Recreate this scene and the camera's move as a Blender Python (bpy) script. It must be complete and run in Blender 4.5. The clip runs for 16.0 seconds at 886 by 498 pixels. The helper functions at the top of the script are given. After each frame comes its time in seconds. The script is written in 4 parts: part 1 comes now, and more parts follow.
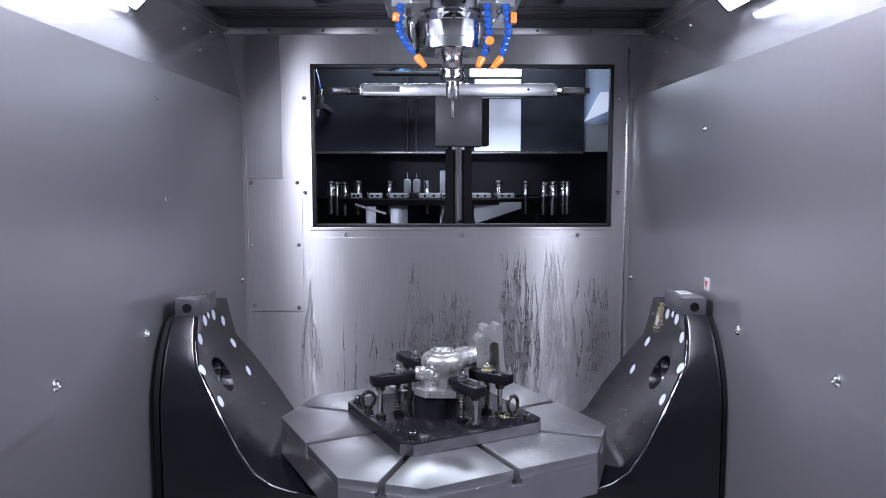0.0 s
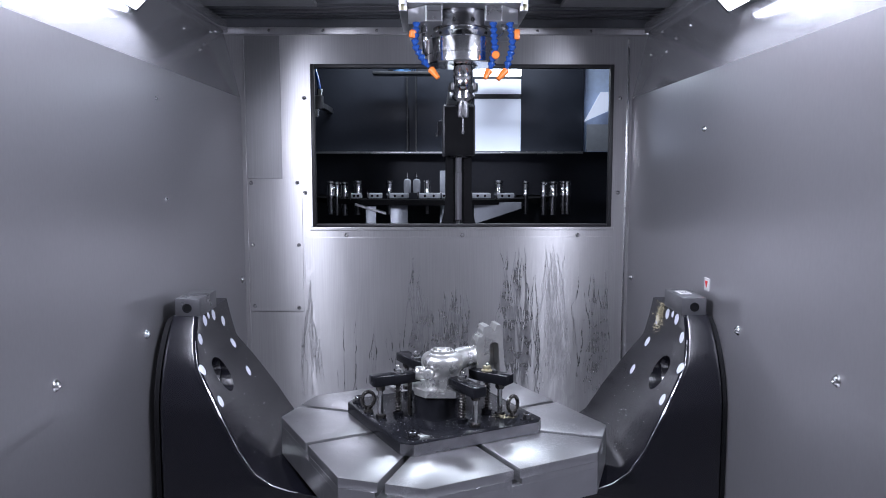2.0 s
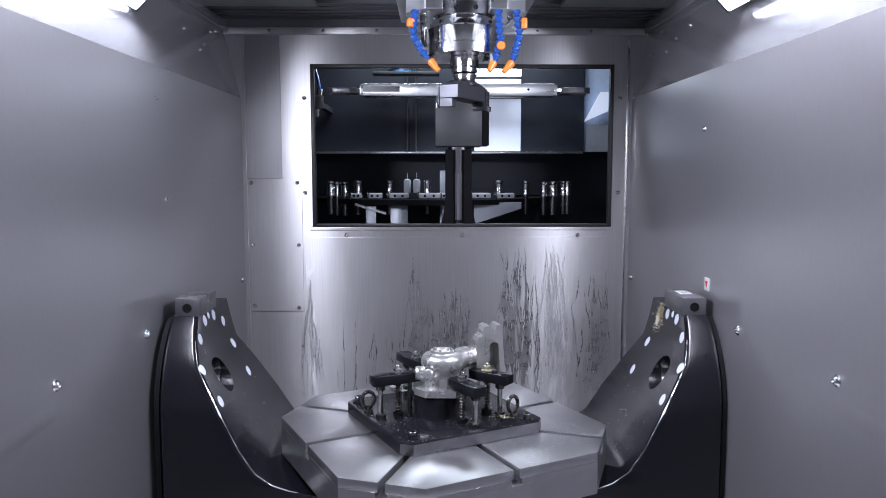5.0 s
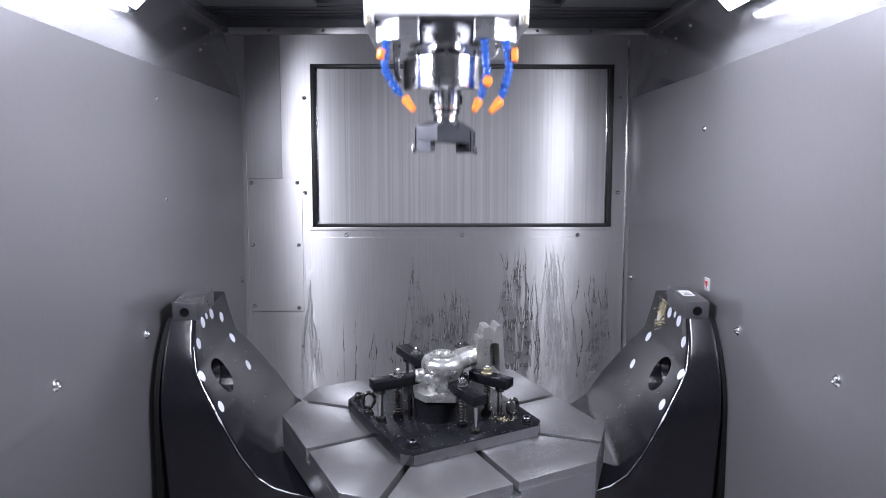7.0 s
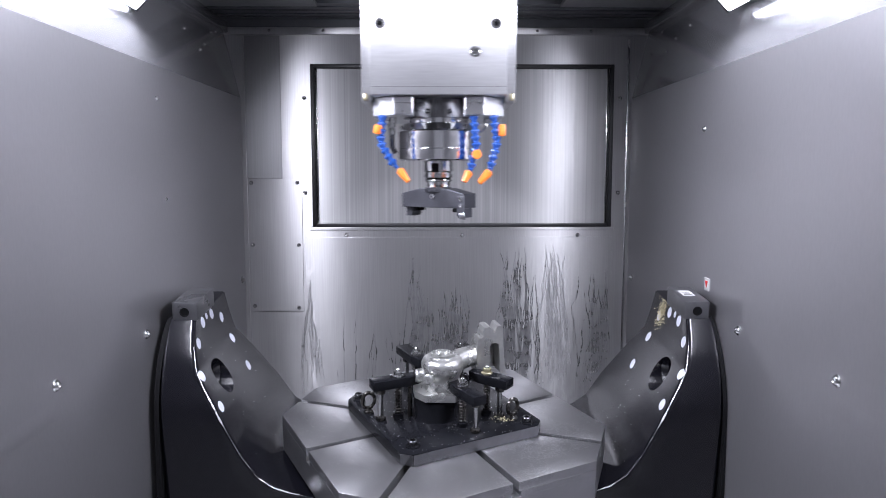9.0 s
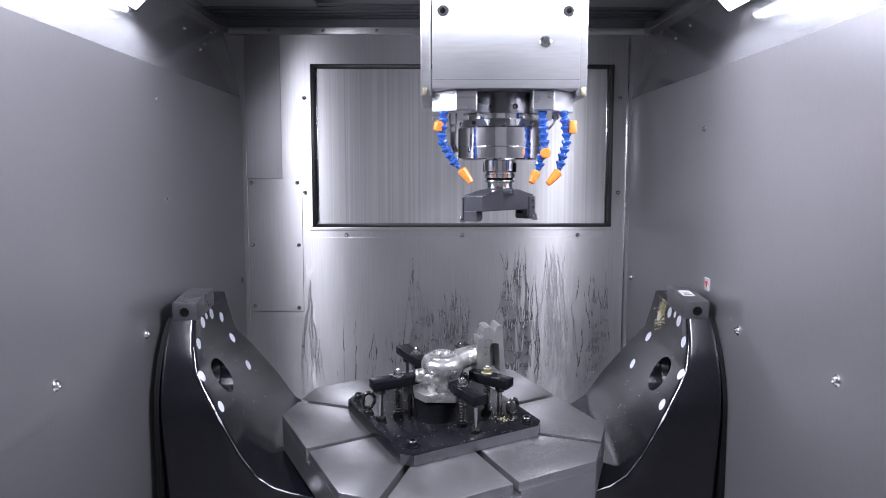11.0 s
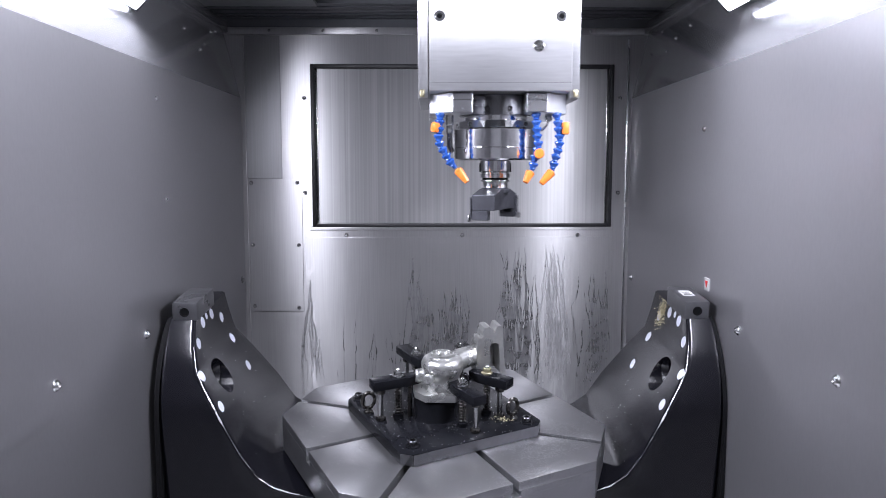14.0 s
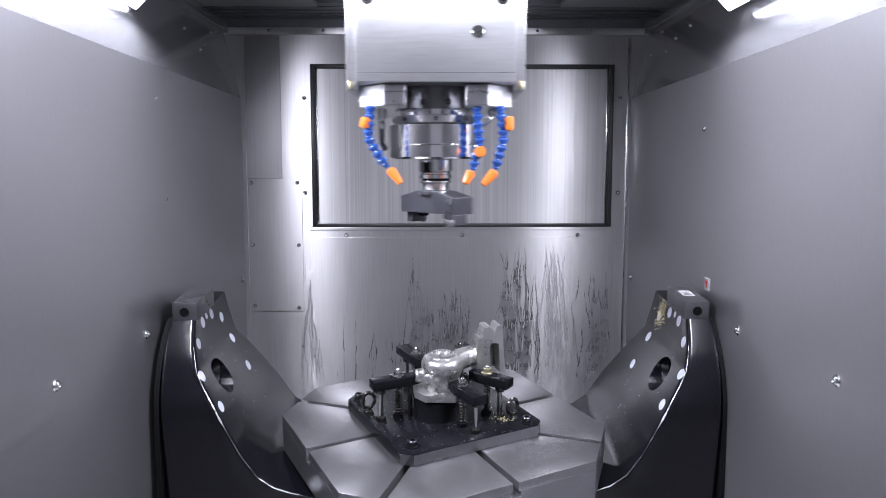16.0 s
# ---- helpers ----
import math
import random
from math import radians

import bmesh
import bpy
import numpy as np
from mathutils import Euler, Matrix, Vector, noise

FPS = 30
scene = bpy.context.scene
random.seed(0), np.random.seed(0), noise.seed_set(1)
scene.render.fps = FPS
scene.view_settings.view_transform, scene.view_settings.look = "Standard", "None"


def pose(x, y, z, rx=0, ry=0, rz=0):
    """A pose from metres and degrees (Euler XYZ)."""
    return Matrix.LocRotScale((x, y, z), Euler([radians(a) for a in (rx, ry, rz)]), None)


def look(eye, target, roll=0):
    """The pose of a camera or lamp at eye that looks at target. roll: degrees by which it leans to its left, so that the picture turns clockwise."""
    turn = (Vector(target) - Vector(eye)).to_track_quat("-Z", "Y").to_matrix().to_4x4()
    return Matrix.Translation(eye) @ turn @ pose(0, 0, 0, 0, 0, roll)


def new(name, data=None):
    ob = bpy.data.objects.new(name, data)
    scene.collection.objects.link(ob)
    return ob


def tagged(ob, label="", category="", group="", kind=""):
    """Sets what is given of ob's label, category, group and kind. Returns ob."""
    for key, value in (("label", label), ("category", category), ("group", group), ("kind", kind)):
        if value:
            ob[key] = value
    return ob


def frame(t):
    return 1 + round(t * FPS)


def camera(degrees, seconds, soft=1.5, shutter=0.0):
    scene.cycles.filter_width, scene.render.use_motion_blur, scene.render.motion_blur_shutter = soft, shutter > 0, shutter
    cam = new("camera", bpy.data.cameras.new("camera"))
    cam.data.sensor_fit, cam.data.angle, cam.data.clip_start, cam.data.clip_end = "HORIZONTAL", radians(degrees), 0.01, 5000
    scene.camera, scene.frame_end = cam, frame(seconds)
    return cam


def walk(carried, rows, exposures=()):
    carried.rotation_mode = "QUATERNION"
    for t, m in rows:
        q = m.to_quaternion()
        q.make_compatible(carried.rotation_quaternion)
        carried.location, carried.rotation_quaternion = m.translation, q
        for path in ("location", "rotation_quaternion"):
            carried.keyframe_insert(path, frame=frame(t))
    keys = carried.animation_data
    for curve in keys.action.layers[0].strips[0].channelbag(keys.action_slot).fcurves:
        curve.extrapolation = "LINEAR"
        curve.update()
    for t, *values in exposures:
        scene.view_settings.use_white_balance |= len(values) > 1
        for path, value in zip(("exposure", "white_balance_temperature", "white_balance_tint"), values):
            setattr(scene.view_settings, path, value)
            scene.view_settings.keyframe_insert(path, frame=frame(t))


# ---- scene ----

# The origin is the middle of the rotary table's top when level; y runs away from the camera.

# ---- camera ----
cam = camera(61.2, 16.0, 0.95, 0.4)
EYE = pose(-0.0188, -1.6517, 0.5634, 90 - 5.924, 0, -0.791)
walk(cam, [(0.0, EYE), (16.0, EYE)], [(0.0, 0.03, 6130, 12), (4.3, 0.03, 6130, 12), (6.2, 0.12, 6400, 11), (16.0, 0.12, 6400, 11)])

# ---- world and lamps ----
world = bpy.data.worlds.new("world")
scene.world = world
world.use_nodes = True
world.node_tree.nodes["Background"].inputs[0].default_value = (0.6, 0.7, 0.9, 1)
world.node_tree.nodes["Background"].inputs[1].default_value = 0.05
scene.view_settings.exposure = 0.0


def area(name, m, w, h, watts, colour=(1, 1, 1), spread=180):
    d = bpy.data.lights.new(name, "AREA")
    d.shape, d.size, d.size_y, d.energy, d.color, d.spread = "RECTANGLE", w, h, watts, colour, radians(spread)
    ob = new(name, d)
    ob.matrix_world = m
    return ob


LED = (0.91, 0.925, 1.05)
area("strip_light_east", look((0.562, -0.42, 0.918), (0.162, -0.42, 0.518)), 0.72, 0.08, 12, LED, 170)
area("strip_light_west", look((-0.592, -0.42, 0.918), (-0.192, -0.42, 0.518)), 0.72, 0.08, 17, LED, 170)
area("magazine_light", look((0.10, 1.30, 1.24), (0.10, 1.20, 0.4)), 0.9, 0.08, 9, (0.85, 0.92, 1.0))


# ---- materials ----
def mat(name, base, rough=0.5, metal=0.0, var=0.15, scale=8.0, stretch=(1, 1, 1), bump=0.0, bump_scale=60.0, rvar=0.1,
        emit=None, strength=0.0, coat=0.0, spec=0.5):
    m = bpy.data.materials.new(name)
    m.use_nodes = True
    nt = m.node_tree
    n, l = nt.nodes, nt.links
    b = n["Principled BSDF"]
    b.inputs["Base Color"].default_value = (*base, 1)
    b.inputs["Roughness"].default_value = rough
    b.inputs["Metallic"].default_value = metal
    b.inputs["Coat Weight"].default_value = coat
    b.inputs["Coat Roughness"].default_value = 0.15
    b.inputs["Specular IOR Level"].default_value = spec
    if emit:
        b.inputs["Emission Color"].default_value = (*emit, 1)
        b.inputs["Emission Strength"].default_value = strength
        return m
    tc = n.new("ShaderNodeTexCoord")
    mp = n.new("ShaderNodeMapping")
    mp.inputs["Scale"].default_value = stretch
    l.new(tc.outputs["Object"], mp.inputs[0])
    big = n.new("ShaderNodeTexNoise")
    big.inputs["Scale"].default_value, big.inputs["Detail"].default_value = scale, 6
    fine = n.new("ShaderNodeTexNoise")
    fine.inputs["Scale"].default_value, fine.inputs["Detail"].default_value = bump_scale, 4
    l.new(mp.outputs[0], big.inputs["Vector"])
    l.new(mp.outputs[0], fine.inputs["Vector"])
    mix = n.new("ShaderNodeMix")
    mix.data_type = "FLOAT"
    mix.inputs[0].default_value = 0.4
    l.new(big.outputs[0], mix.inputs[2])
    l.new(fine.outputs[0], mix.inputs[3])
    ramp = n.new("ShaderNodeValToRGB")
    ramp.color_ramp.elements[0].position, ramp.color_ramp.elements[1].position = 0.3, 0.7
    ramp.color_ramp.elements[0].color = (*[c * (1 - var) for c in base], 1)
    ramp.color_ramp.elements[1].color = (*[min(1, c * (1 + var)) for c in base], 1)
    l.new(mix.outputs[0], ramp.inputs[0])
    l.new(ramp.outputs[0], b.inputs["Base Color"])
    mr = n.new("ShaderNodeMapRange")
    mr.inputs["From Min"].default_value, mr.inputs["From Max"].default_value = 0.3, 0.7
    mr.inputs["To Min"].default_value, mr.inputs["To Max"].default_value = max(0.02, rough - rvar), min(1, rough + rvar)
    l.new(big.outputs[0], mr.inputs[0])
    l.new(mr.outputs[0], b.inputs["Roughness"])
    if bump:
        bp = n.new("ShaderNodeBump")
        bp.inputs["Strength"].default_value, bp.inputs["Distance"].default_value = bump, 0.001
        l.new(fine.outputs[0], bp.inputs["Height"])
        l.new(bp.outputs[0], b.inputs["Normal"])
    return m


def brushed(name, base, rough, aniso, grain, drips=0.0, bump=0.15, metal=0.6, turn=0.25, streak=0.06):
    """Ground sheet steel whose gloss is drawn out upwards; drips: how much dried coolant runs down it."""
    m = bpy.data.materials.new(name)
    m.use_nodes = True
    n, l = m.node_tree.nodes, m.node_tree.links
    b = n["Principled BSDF"]
    b.inputs["Metallic"].default_value = metal
    b.inputs["Anisotropic"].default_value = aniso
    b.inputs["Anisotropic Rotation"].default_value = turn
    tg = n.new("ShaderNodeTangent")
    tg.direction_type, tg.axis = "RADIAL", "Z"
    l.new(tg.outputs[0], b.inputs["Tangent"])
    tc = n.new("ShaderNodeTexCoord")

    def noise_at(scale, stretch, detail=4, distort=0.0):
        mp = n.new("ShaderNodeMapping")
        mp.inputs["Scale"].default_value = stretch
        l.new(tc.outputs["Object"], mp.inputs[0])
        x = n.new("ShaderNodeTexNoise")
        x.inputs["Scale"].default_value, x.inputs["Detail"].default_value, x.inputs["Distortion"].default_value = scale, detail, distort
        l.new(mp.outputs[0], x.inputs["Vector"])
        return x.outputs[0]

    def span(v, a, b2, lo=0.0, hi=1.0):
        r = n.new("ShaderNodeMapRange")
        r.inputs["From Min"].default_value, r.inputs["From Max"].default_value = a, b2
        r.inputs["To Min"].default_value, r.inputs["To Max"].default_value = lo, hi
        l.new(v, r.inputs[0])
        return r.outputs[0]

    def mul(u, v, op="MULTIPLY"):
        x = n.new("ShaderNodeMath")
        x.operation = op
        for i, q in enumerate((u, v)):
            if isinstance(q, (int, float)):
                x.inputs[i].default_value = q
            else:
                l.new(q, x.inputs[i])
        return x.outputs[0]

    cloud = noise_at(2.2, (1, 1, 0.7), 5)
    lines = noise_at(30, grain, 3)
    tone = mul(span(cloud, 0.3, 0.7, 0.88, 1.12), span(lines, 0.3, 0.7, 1 - streak, 1 + streak))
    rough_v = mul(span(cloud, 0.3, 0.7, rough * 0.88, rough * 1.12), span(lines, 0.25, 0.75, 1 - streak * 0.5, 1 + streak * 0.5))
    if drips:
        pos = n.new("ShaderNodeSeparateXYZ")
        l.new(tc.outputs["Object"], pos.inputs[0])
        high = mul(span(noise_at(9, (1, 1, 0.02), 3), 0.3, 0.7, -0.35, 0.25), pos.outputs[2], "SUBTRACT")
        below = span(high, -0.32, -0.16)
        wave = mul(mul(noise_at(30, (1, 1, 0.11), 4, 0.7), 0.5, "SUBTRACT"), 0.0, "ADD")
        line = n.new("ShaderNodeMath")
        line.operation = "ABSOLUTE"
        l.new(wave, line.inputs[0])
        run = mul(span(line.outputs[0], 0.085, 0.0), span(noise_at(3.1, (1, 1, 0.35), 3), 0.38, 0.52))
        dark = mul(mul(mul(run, below), span(pos.outputs[0], -0.30, 0.05, 0.25, 1.0)), drips)
        def near(x, w):
            off = n.new("ShaderNodeMath")
            off.operation = "ABSOLUTE"
            l.new(mul(pos.outputs[0], x, "SUBTRACT"), off.inputs[0])
            return span(off.outputs[0], w, 0.0)

        beads = span(noise_at(44, (1, 1, 0.16), 6, 1.4), 0.50, 0.60)
        pale = mul(mul(mul(beads, mul(near(0.385, 0.05), near(-0.405, 0.025), "MAXIMUM")), below), drips)
        tone = mul(tone, mul(1.0, mul(dark, 0.36), "SUBTRACT"))
        tone = mul(tone, mul(1.0, mul(pale, 0.9), "ADD"))
        rough_v = mul(rough_v, mul(1.0, mul(pale, 0.9), "ADD"))
    col = n.new("ShaderNodeMix")
    col.data_type, col.blend_type = "RGBA", "MULTIPLY"
    col.inputs[0].default_value = 1.0
    col.inputs[6].default_value = (*base, 1)
    l.new(tone, col.inputs[7])
    l.new(col.outputs[2], b.inputs["Base Color"])
    l.new(rough_v, b.inputs["Roughness"])
    bp = n.new("ShaderNodeBump")
    bp.inputs["Strength"].default_value, bp.inputs["Distance"].default_value = bump, 0.0006
    l.new(lines, bp.inputs["Height"])
    l.new(bp.outputs[0], b.inputs["Normal"])
    return m


STEEL_WALL = brushed("stainless_sheet", (0.405, 0.40, 0.405), 0.34, 0.96, (14, 14, 0.2), 0.34, bump=0.010, metal=0.74)
# Rougher wall steel, coloured darker in place of the corner's missing lamp reflection.
SHADED_WALL = brushed("shaded_sheet", (0.23, 0.228, 0.235), 0.42, 0.5, (14, 14, 0.2), 0.0, bump=0.012, metal=0.70)
SIDE_STEEL = mat("side_sheet", (0.375, 0.370, 0.387), 0.32, 0.77, 0.05, 2.2, (1, 1.2, 0.5), 0.0, 140, 0.012)
SHUTTER = brushed("shutter_sheet", (0.43, 0.426, 0.43), 0.33, 0.97, (4.5, 1, 0.02), 0.0, bump=0.24, metal=0.45, streak=0.15)
DARK_TRIM = mat("dark_rubber", (0.012, 0.012, 0.014), 0.5)
CEILING_DARK = mat("ceiling_dark", (0.085, 0.088, 0.098), 0.45, 0.3)
CAST = mat("dark_enamel", (0.0052, 0.0052, 0.0076), 0.19, 0.0, 0.12, 6, (1, 1, 1), 0.12, 30, 0.07, coat=0.22, spec=0.38)
BLOCK = mat("ground_block", (0.17, 0.17, 0.18), 0.33, 0.8)
# Pale steel for the unseen floor, to throw light onto the table's sides.
FLOOR_STEEL = mat("bounce_floor", (0.56, 0.56, 0.57), 0.42, 0.35, 0.12, 4, (1, 1, 1), 0.1, 60)
WHITE_PLUG = mat("white_plastic", (0.56, 0.58, 0.66), 0.4)


def ground_table():
    """Ground steel with cloudy wiping marks and dried coolant that has left lacy rims."""
    m = bpy.data.materials.new("ground_table")
    m.use_nodes = True
    n, l = m.node_tree.nodes, m.node_tree.links
    b = n["Principled BSDF"]
    b.inputs["Metallic"].default_value = 0.97
    tc = n.new("ShaderNodeTexCoord")

    def noise(scale, detail, distort=0.0):
        x = n.new("ShaderNodeTexNoise")
        x.inputs["Scale"].default_value, x.inputs["Detail"].default_value, x.inputs["Distortion"].default_value = scale, detail, distort
        l.new(tc.outputs["Object"], x.inputs["Vector"])
        return x.outputs[0]

    def span(v, a, c, lo, hi):
        r = n.new("ShaderNodeMapRange")
        r.inputs["From Min"].default_value, r.inputs["From Max"].default_value = a, c
        r.inputs["To Min"].default_value, r.inputs["To Max"].default_value = lo, hi
        l.new(v, r.inputs[0])
        return r.outputs[0]

    def op(kind, u, v=0.0):
        x = n.new("ShaderNodeMath")
        x.operation = kind
        for i, q in enumerate((u, v)):
            if isinstance(q, (int, float)):
                x.inputs[i].default_value = q
            else:
                l.new(q, x.inputs[i])
        return x.outputs[0]

    cloud, grain = noise(7.0, 5, 0.6), noise(240.0, 3)
    rim = span(op("ABSOLUTE", op("SUBTRACT", noise(62.0, 3, 1.2), 0.5)), 0.0, 0.05, 1.0, 0.0)
    lace = op("MULTIPLY", rim, span(noise(5.5, 3), 0.50, 0.60, 0.0, 1.0))
    tone = op("MULTIPLY", span(cloud, 0.3, 0.7, 0.86, 1.10), op("ADD", 1.0, op("MULTIPLY", lace, 0.30)))
    col = n.new("ShaderNodeMix")
    col.data_type, col.blend_type = "RGBA", "MULTIPLY"
    col.inputs[0].default_value = 1.0
    col.inputs[6].default_value = (0.50, 0.50, 0.512, 1)
    l.new(tone, col.inputs[7])
    l.new(col.outputs[2], b.inputs["Base Color"])
    l.new(op("ADD", span(cloud, 0.3, 0.7, 0.36, 0.28), op("MULTIPLY", lace, 0.08)), b.inputs["Roughness"])
    bp = n.new("ShaderNodeBump")
    bp.inputs["Strength"].default_value, bp.inputs["Distance"].default_value = 0.10, 0.001
    l.new(grain, bp.inputs["Height"])
    l.new(bp.outputs[0], b.inputs["Normal"])
    return m


TABLE_STEEL = ground_table()
BLACK_STEEL = mat("black_oxide", (0.0085, 0.0088, 0.0108), 0.17, 0.0, 0.25, 14, (1, 1, 1), 0.1, 90, spec=0.10)
# Bright steel for the plate sides that catch light; the rest stay black.
LIT_EDGE = mat("lit_milled_edge", (0.20, 0.20, 0.21), 0.3, 0.95)
BRIGHT = mat("bright_steel", (0.60, 0.60, 0.60), 0.22, 1.0, 0.08, 12)
CHROME = mat("polished_steel", (0.78, 0.78, 0.79), 0.11, 1.0, 0.04, 10, rvar=0.03)
CASTING = mat("cast_aluminium", (0.55, 0.55, 0.535), 0.30, 0.84, 0.14, 26, (1, 1, 1), 0.35, 130, 0.07)
HEAD_STEEL = brushed("head_cover", (0.55, 0.55, 0.562), 0.36, 0.93, (0.5, 0.5, 6), 0.0, 0.06, 0.85, 0.0)
DARK_STEEL = mat("dark_steel", (0.16, 0.16, 0.17), 0.22, 0.95)
CUTTER_GREY = mat("phosphate_grey", (0.062, 0.063, 0.074), 0.40, 0.5, 0.15, 25, (1, 1, 1), 0.15, 150)
BLUE = mat("blue_plastic", (0.020, 0.075, 0.31), 0.16, 0, 0.1)
ORANGE = mat("orange_plastic", (0.80, 0.21, 0.035), 0.3, 0, 0.08)
SKY_TUBE = mat("light_blue_tube", (0.10, 0.22, 0.42), 0.25)
BRASS = mat("brass", (0.58, 0.53, 0.36), 0.35, 0.9)
YELLOW = mat("yellow_label", (0.75, 0.60, 0.03), 0.5)
BLACK = mat("matt_black", (0.006, 0.006, 0.007), 0.75, spec=0.12)
ROOM_BLUE = mat("magazine_paint", (0.024, 0.028, 0.041), 0.5, 0.2)
PALE_BLUE = mat("pale_blue_paint", (0.50, 0.60, 0.80), 0.4)
HOLDER = mat("holder_steel", (0.62, 0.62, 0.63), 0.13, 1.0, 0.05, 12)
POT_GREY = mat("pot_plastic", (0.42, 0.44, 0.48), 0.45)
ARM_STEEL = mat("arm_aluminium", (0.62, 0.63, 0.65), 0.3, 0.9, 0.06, 6, (1, 1, 4))
UPPER_STEEL = mat("upper_sheet", (0.36, 0.36, 0.38), 0.18, 0.70, 0.08, 4, (1, 0.4, 1), 0.0, 100, 0.03)
# White for the unseen wall that throws light back into the room.
SOUTH = mat("bounce_sheet", (0.74, 0.74, 0.76), 0.5, 0.0, 0.08, 3)
CEILING_GREY = mat("ceiling_sheet", (0.21, 0.215, 0.22), 0.5, 0.5, 0.2, 3, (1, 3, 1), 0.1, 40)
BRACKET = mat("milled_bracket", (0.33, 0.33, 0.345), 0.3, 0.9, 0.06, 12)
OILY = mat("oiled_steel", (0.09, 0.085, 0.08), 0.25, 0.9, 0.2, 40)
GEARBOX = mat("gearbox_paint", (0.058, 0.060, 0.066), 0.45, 0.2, 0.1, 12)
COLUMN = mat("column_steel", (0.40, 0.40, 0.42), 0.10, 1.0, 0.05, 10, rvar=0.04)
GUARD = mat("pale_guard", (0.34, 0.36, 0.40), 0.4, 0.4, 0.1, 8)
# Emission stands in for light falling on white sheet; no lamp is there.
GLOW_SHEET = mat("glow_sheet", (0.8, 0.85, 0.95), 0.5, emit=(0.72, 0.77, 1.0), strength=0.29)
LAMP_GLOW = mat("lamp_diffuser", (1, 1, 1), 0.5, emit=(0.91, 0.93, 1.05), strength=13.0)
WINDOW_GLOW = mat("magazine_lamp", (1, 1, 1), 0.5, emit=(0.8, 0.9, 1.0), strength=6.0)
WET = mat("wet_coolant", (0.32, 0.318, 0.325), 0.28, 0.74, 0.2, 30)
DRIED = mat("dried_coolant", (0.56, 0.555, 0.565), 0.35, 0.6, 0.2, 40)
SPOT = mat("dried_spots", (0.47, 0.47, 0.475), 0.38, 0.85, 0.25, 60)
CHIP = mat("aluminium_chips", (0.62, 0.62, 0.63), 0.4, 0.35, 0.1, 60)
STRAW = mat("straw_chips", (0.66, 0.60, 0.40), 0.45, 0.3, 0.15, 60)
# Pale steel for the highlight drawn along the arms' edges.
EDGE_GLINT = mat("edge_glint", (0.50, 0.50, 0.51), 0.36, 0.75, 0.25, 60)
LABEL_WHITE = mat("white_label", (0.5, 0.5, 0.5), 0.5)
LABEL_RED = mat("red_print", (0.6, 0.03, 0.03), 0.5)


# ---- building helpers ----
def thing(name, label, category, group="", m=None, kind=""):
    ob = new(name)
    ob.empty_display_size = 0.05
    if m:
        ob.matrix_world = m
    return tagged(ob, label, category, group, kind)


def link(ob, bm, material, smooth):
    bmesh.ops.recalc_face_normals(bm, faces=bm.faces)
    if smooth:
        for f in bm.faces:
            f.smooth = True
        for e in bm.edges:
            if len(e.link_faces) == 2:
                bend = e.calc_face_angle(0)
                one, two = (f.calc_area() for f in e.link_faces)
                if bend > radians(35) or bend > radians(25) and max(one, two) > 6 * min(one, two):
                    e.smooth = False
    bm.to_mesh(ob.data)
    bm.free()
    ob.data.materials.append(material)


def part(name, bm, material, parent, label="", smooth=True):
    ob = new(name, bpy.data.meshes.new(name))
    link(ob, bm, material, smooth)
    ob.parent = parent
    return tagged(ob, label)


def single(name, bm, material, label, category, group="", kind="", m=None, smooth=True):
    ob = new(name, bpy.data.meshes.new(name))
    link(ob, bm, material, smooth)
    if m:
        ob.matrix_world = m
    return tagged(ob, label, category, group, kind)


def box(x0, x1, y0, y1, z0, z1, bevel=0.0, bm=None, m=None):
    bm = bm or bmesh.new()
    r = bmesh.ops.create_cube(bm, size=1)
    t = Matrix.Translation(((x0 + x1) / 2, (y0 + y1) / 2, (z0 + z1) / 2)) @ Matrix.Diagonal((x1 - x0, y1 - y0, z1 - z0, 1))
    bmesh.ops.transform(bm, matrix=(m or Matrix()) @ t, verts=r["verts"])
    if bevel:
        es = {e for v in r["verts"] for e in v.link_edges}
        bmesh.ops.bevel(bm, geom=list(es), offset=bevel, segments=2, affect="EDGES", profile=0.5)
    return bm


def lathe(profile, m=None, bm=None, segs=32):
    """A body of turning about z from (radius, height) pairs."""
    bm = bm or bmesh.new()
    m = m or Matrix()
    rings = []
    for r, z in profile:
        if r < 1e-6:
            rings.append([bm.verts.new(m @ Vector((0, 0, z)))])
        else:
            rings.append([bm.verts.new(m @ Vector((r * math.cos(a), r * math.sin(a), z)))
                          for a in (2 * math.pi * i / segs for i in range(segs))])
    for a, b in zip(rings, rings[1:]):
        for i in range(segs):
            j = (i + 1) % segs
            vs = [a[i % len(a)], a[j % len(a)], b[j % len(b)], b[i % len(b)]]
            vs = list(dict.fromkeys(vs))
            if len(vs) > 2:
                bm.faces.new(vs)
    for ring in (rings[0], rings[-1]):
        if len(ring) > 2:
            bm.faces.new(ring)
    return bm


def cyl(r, z0, z1, m=None, bm=None, segs=24, chamfer=0.0):
    c = min(chamfer, r * 0.5)
    p = [(r - c, z0), (r, z0 + c), (r, z1 - c), (r - c, z1)] if c else [(r, z0), (r, z1)]
    return lathe(p, m, bm, segs)


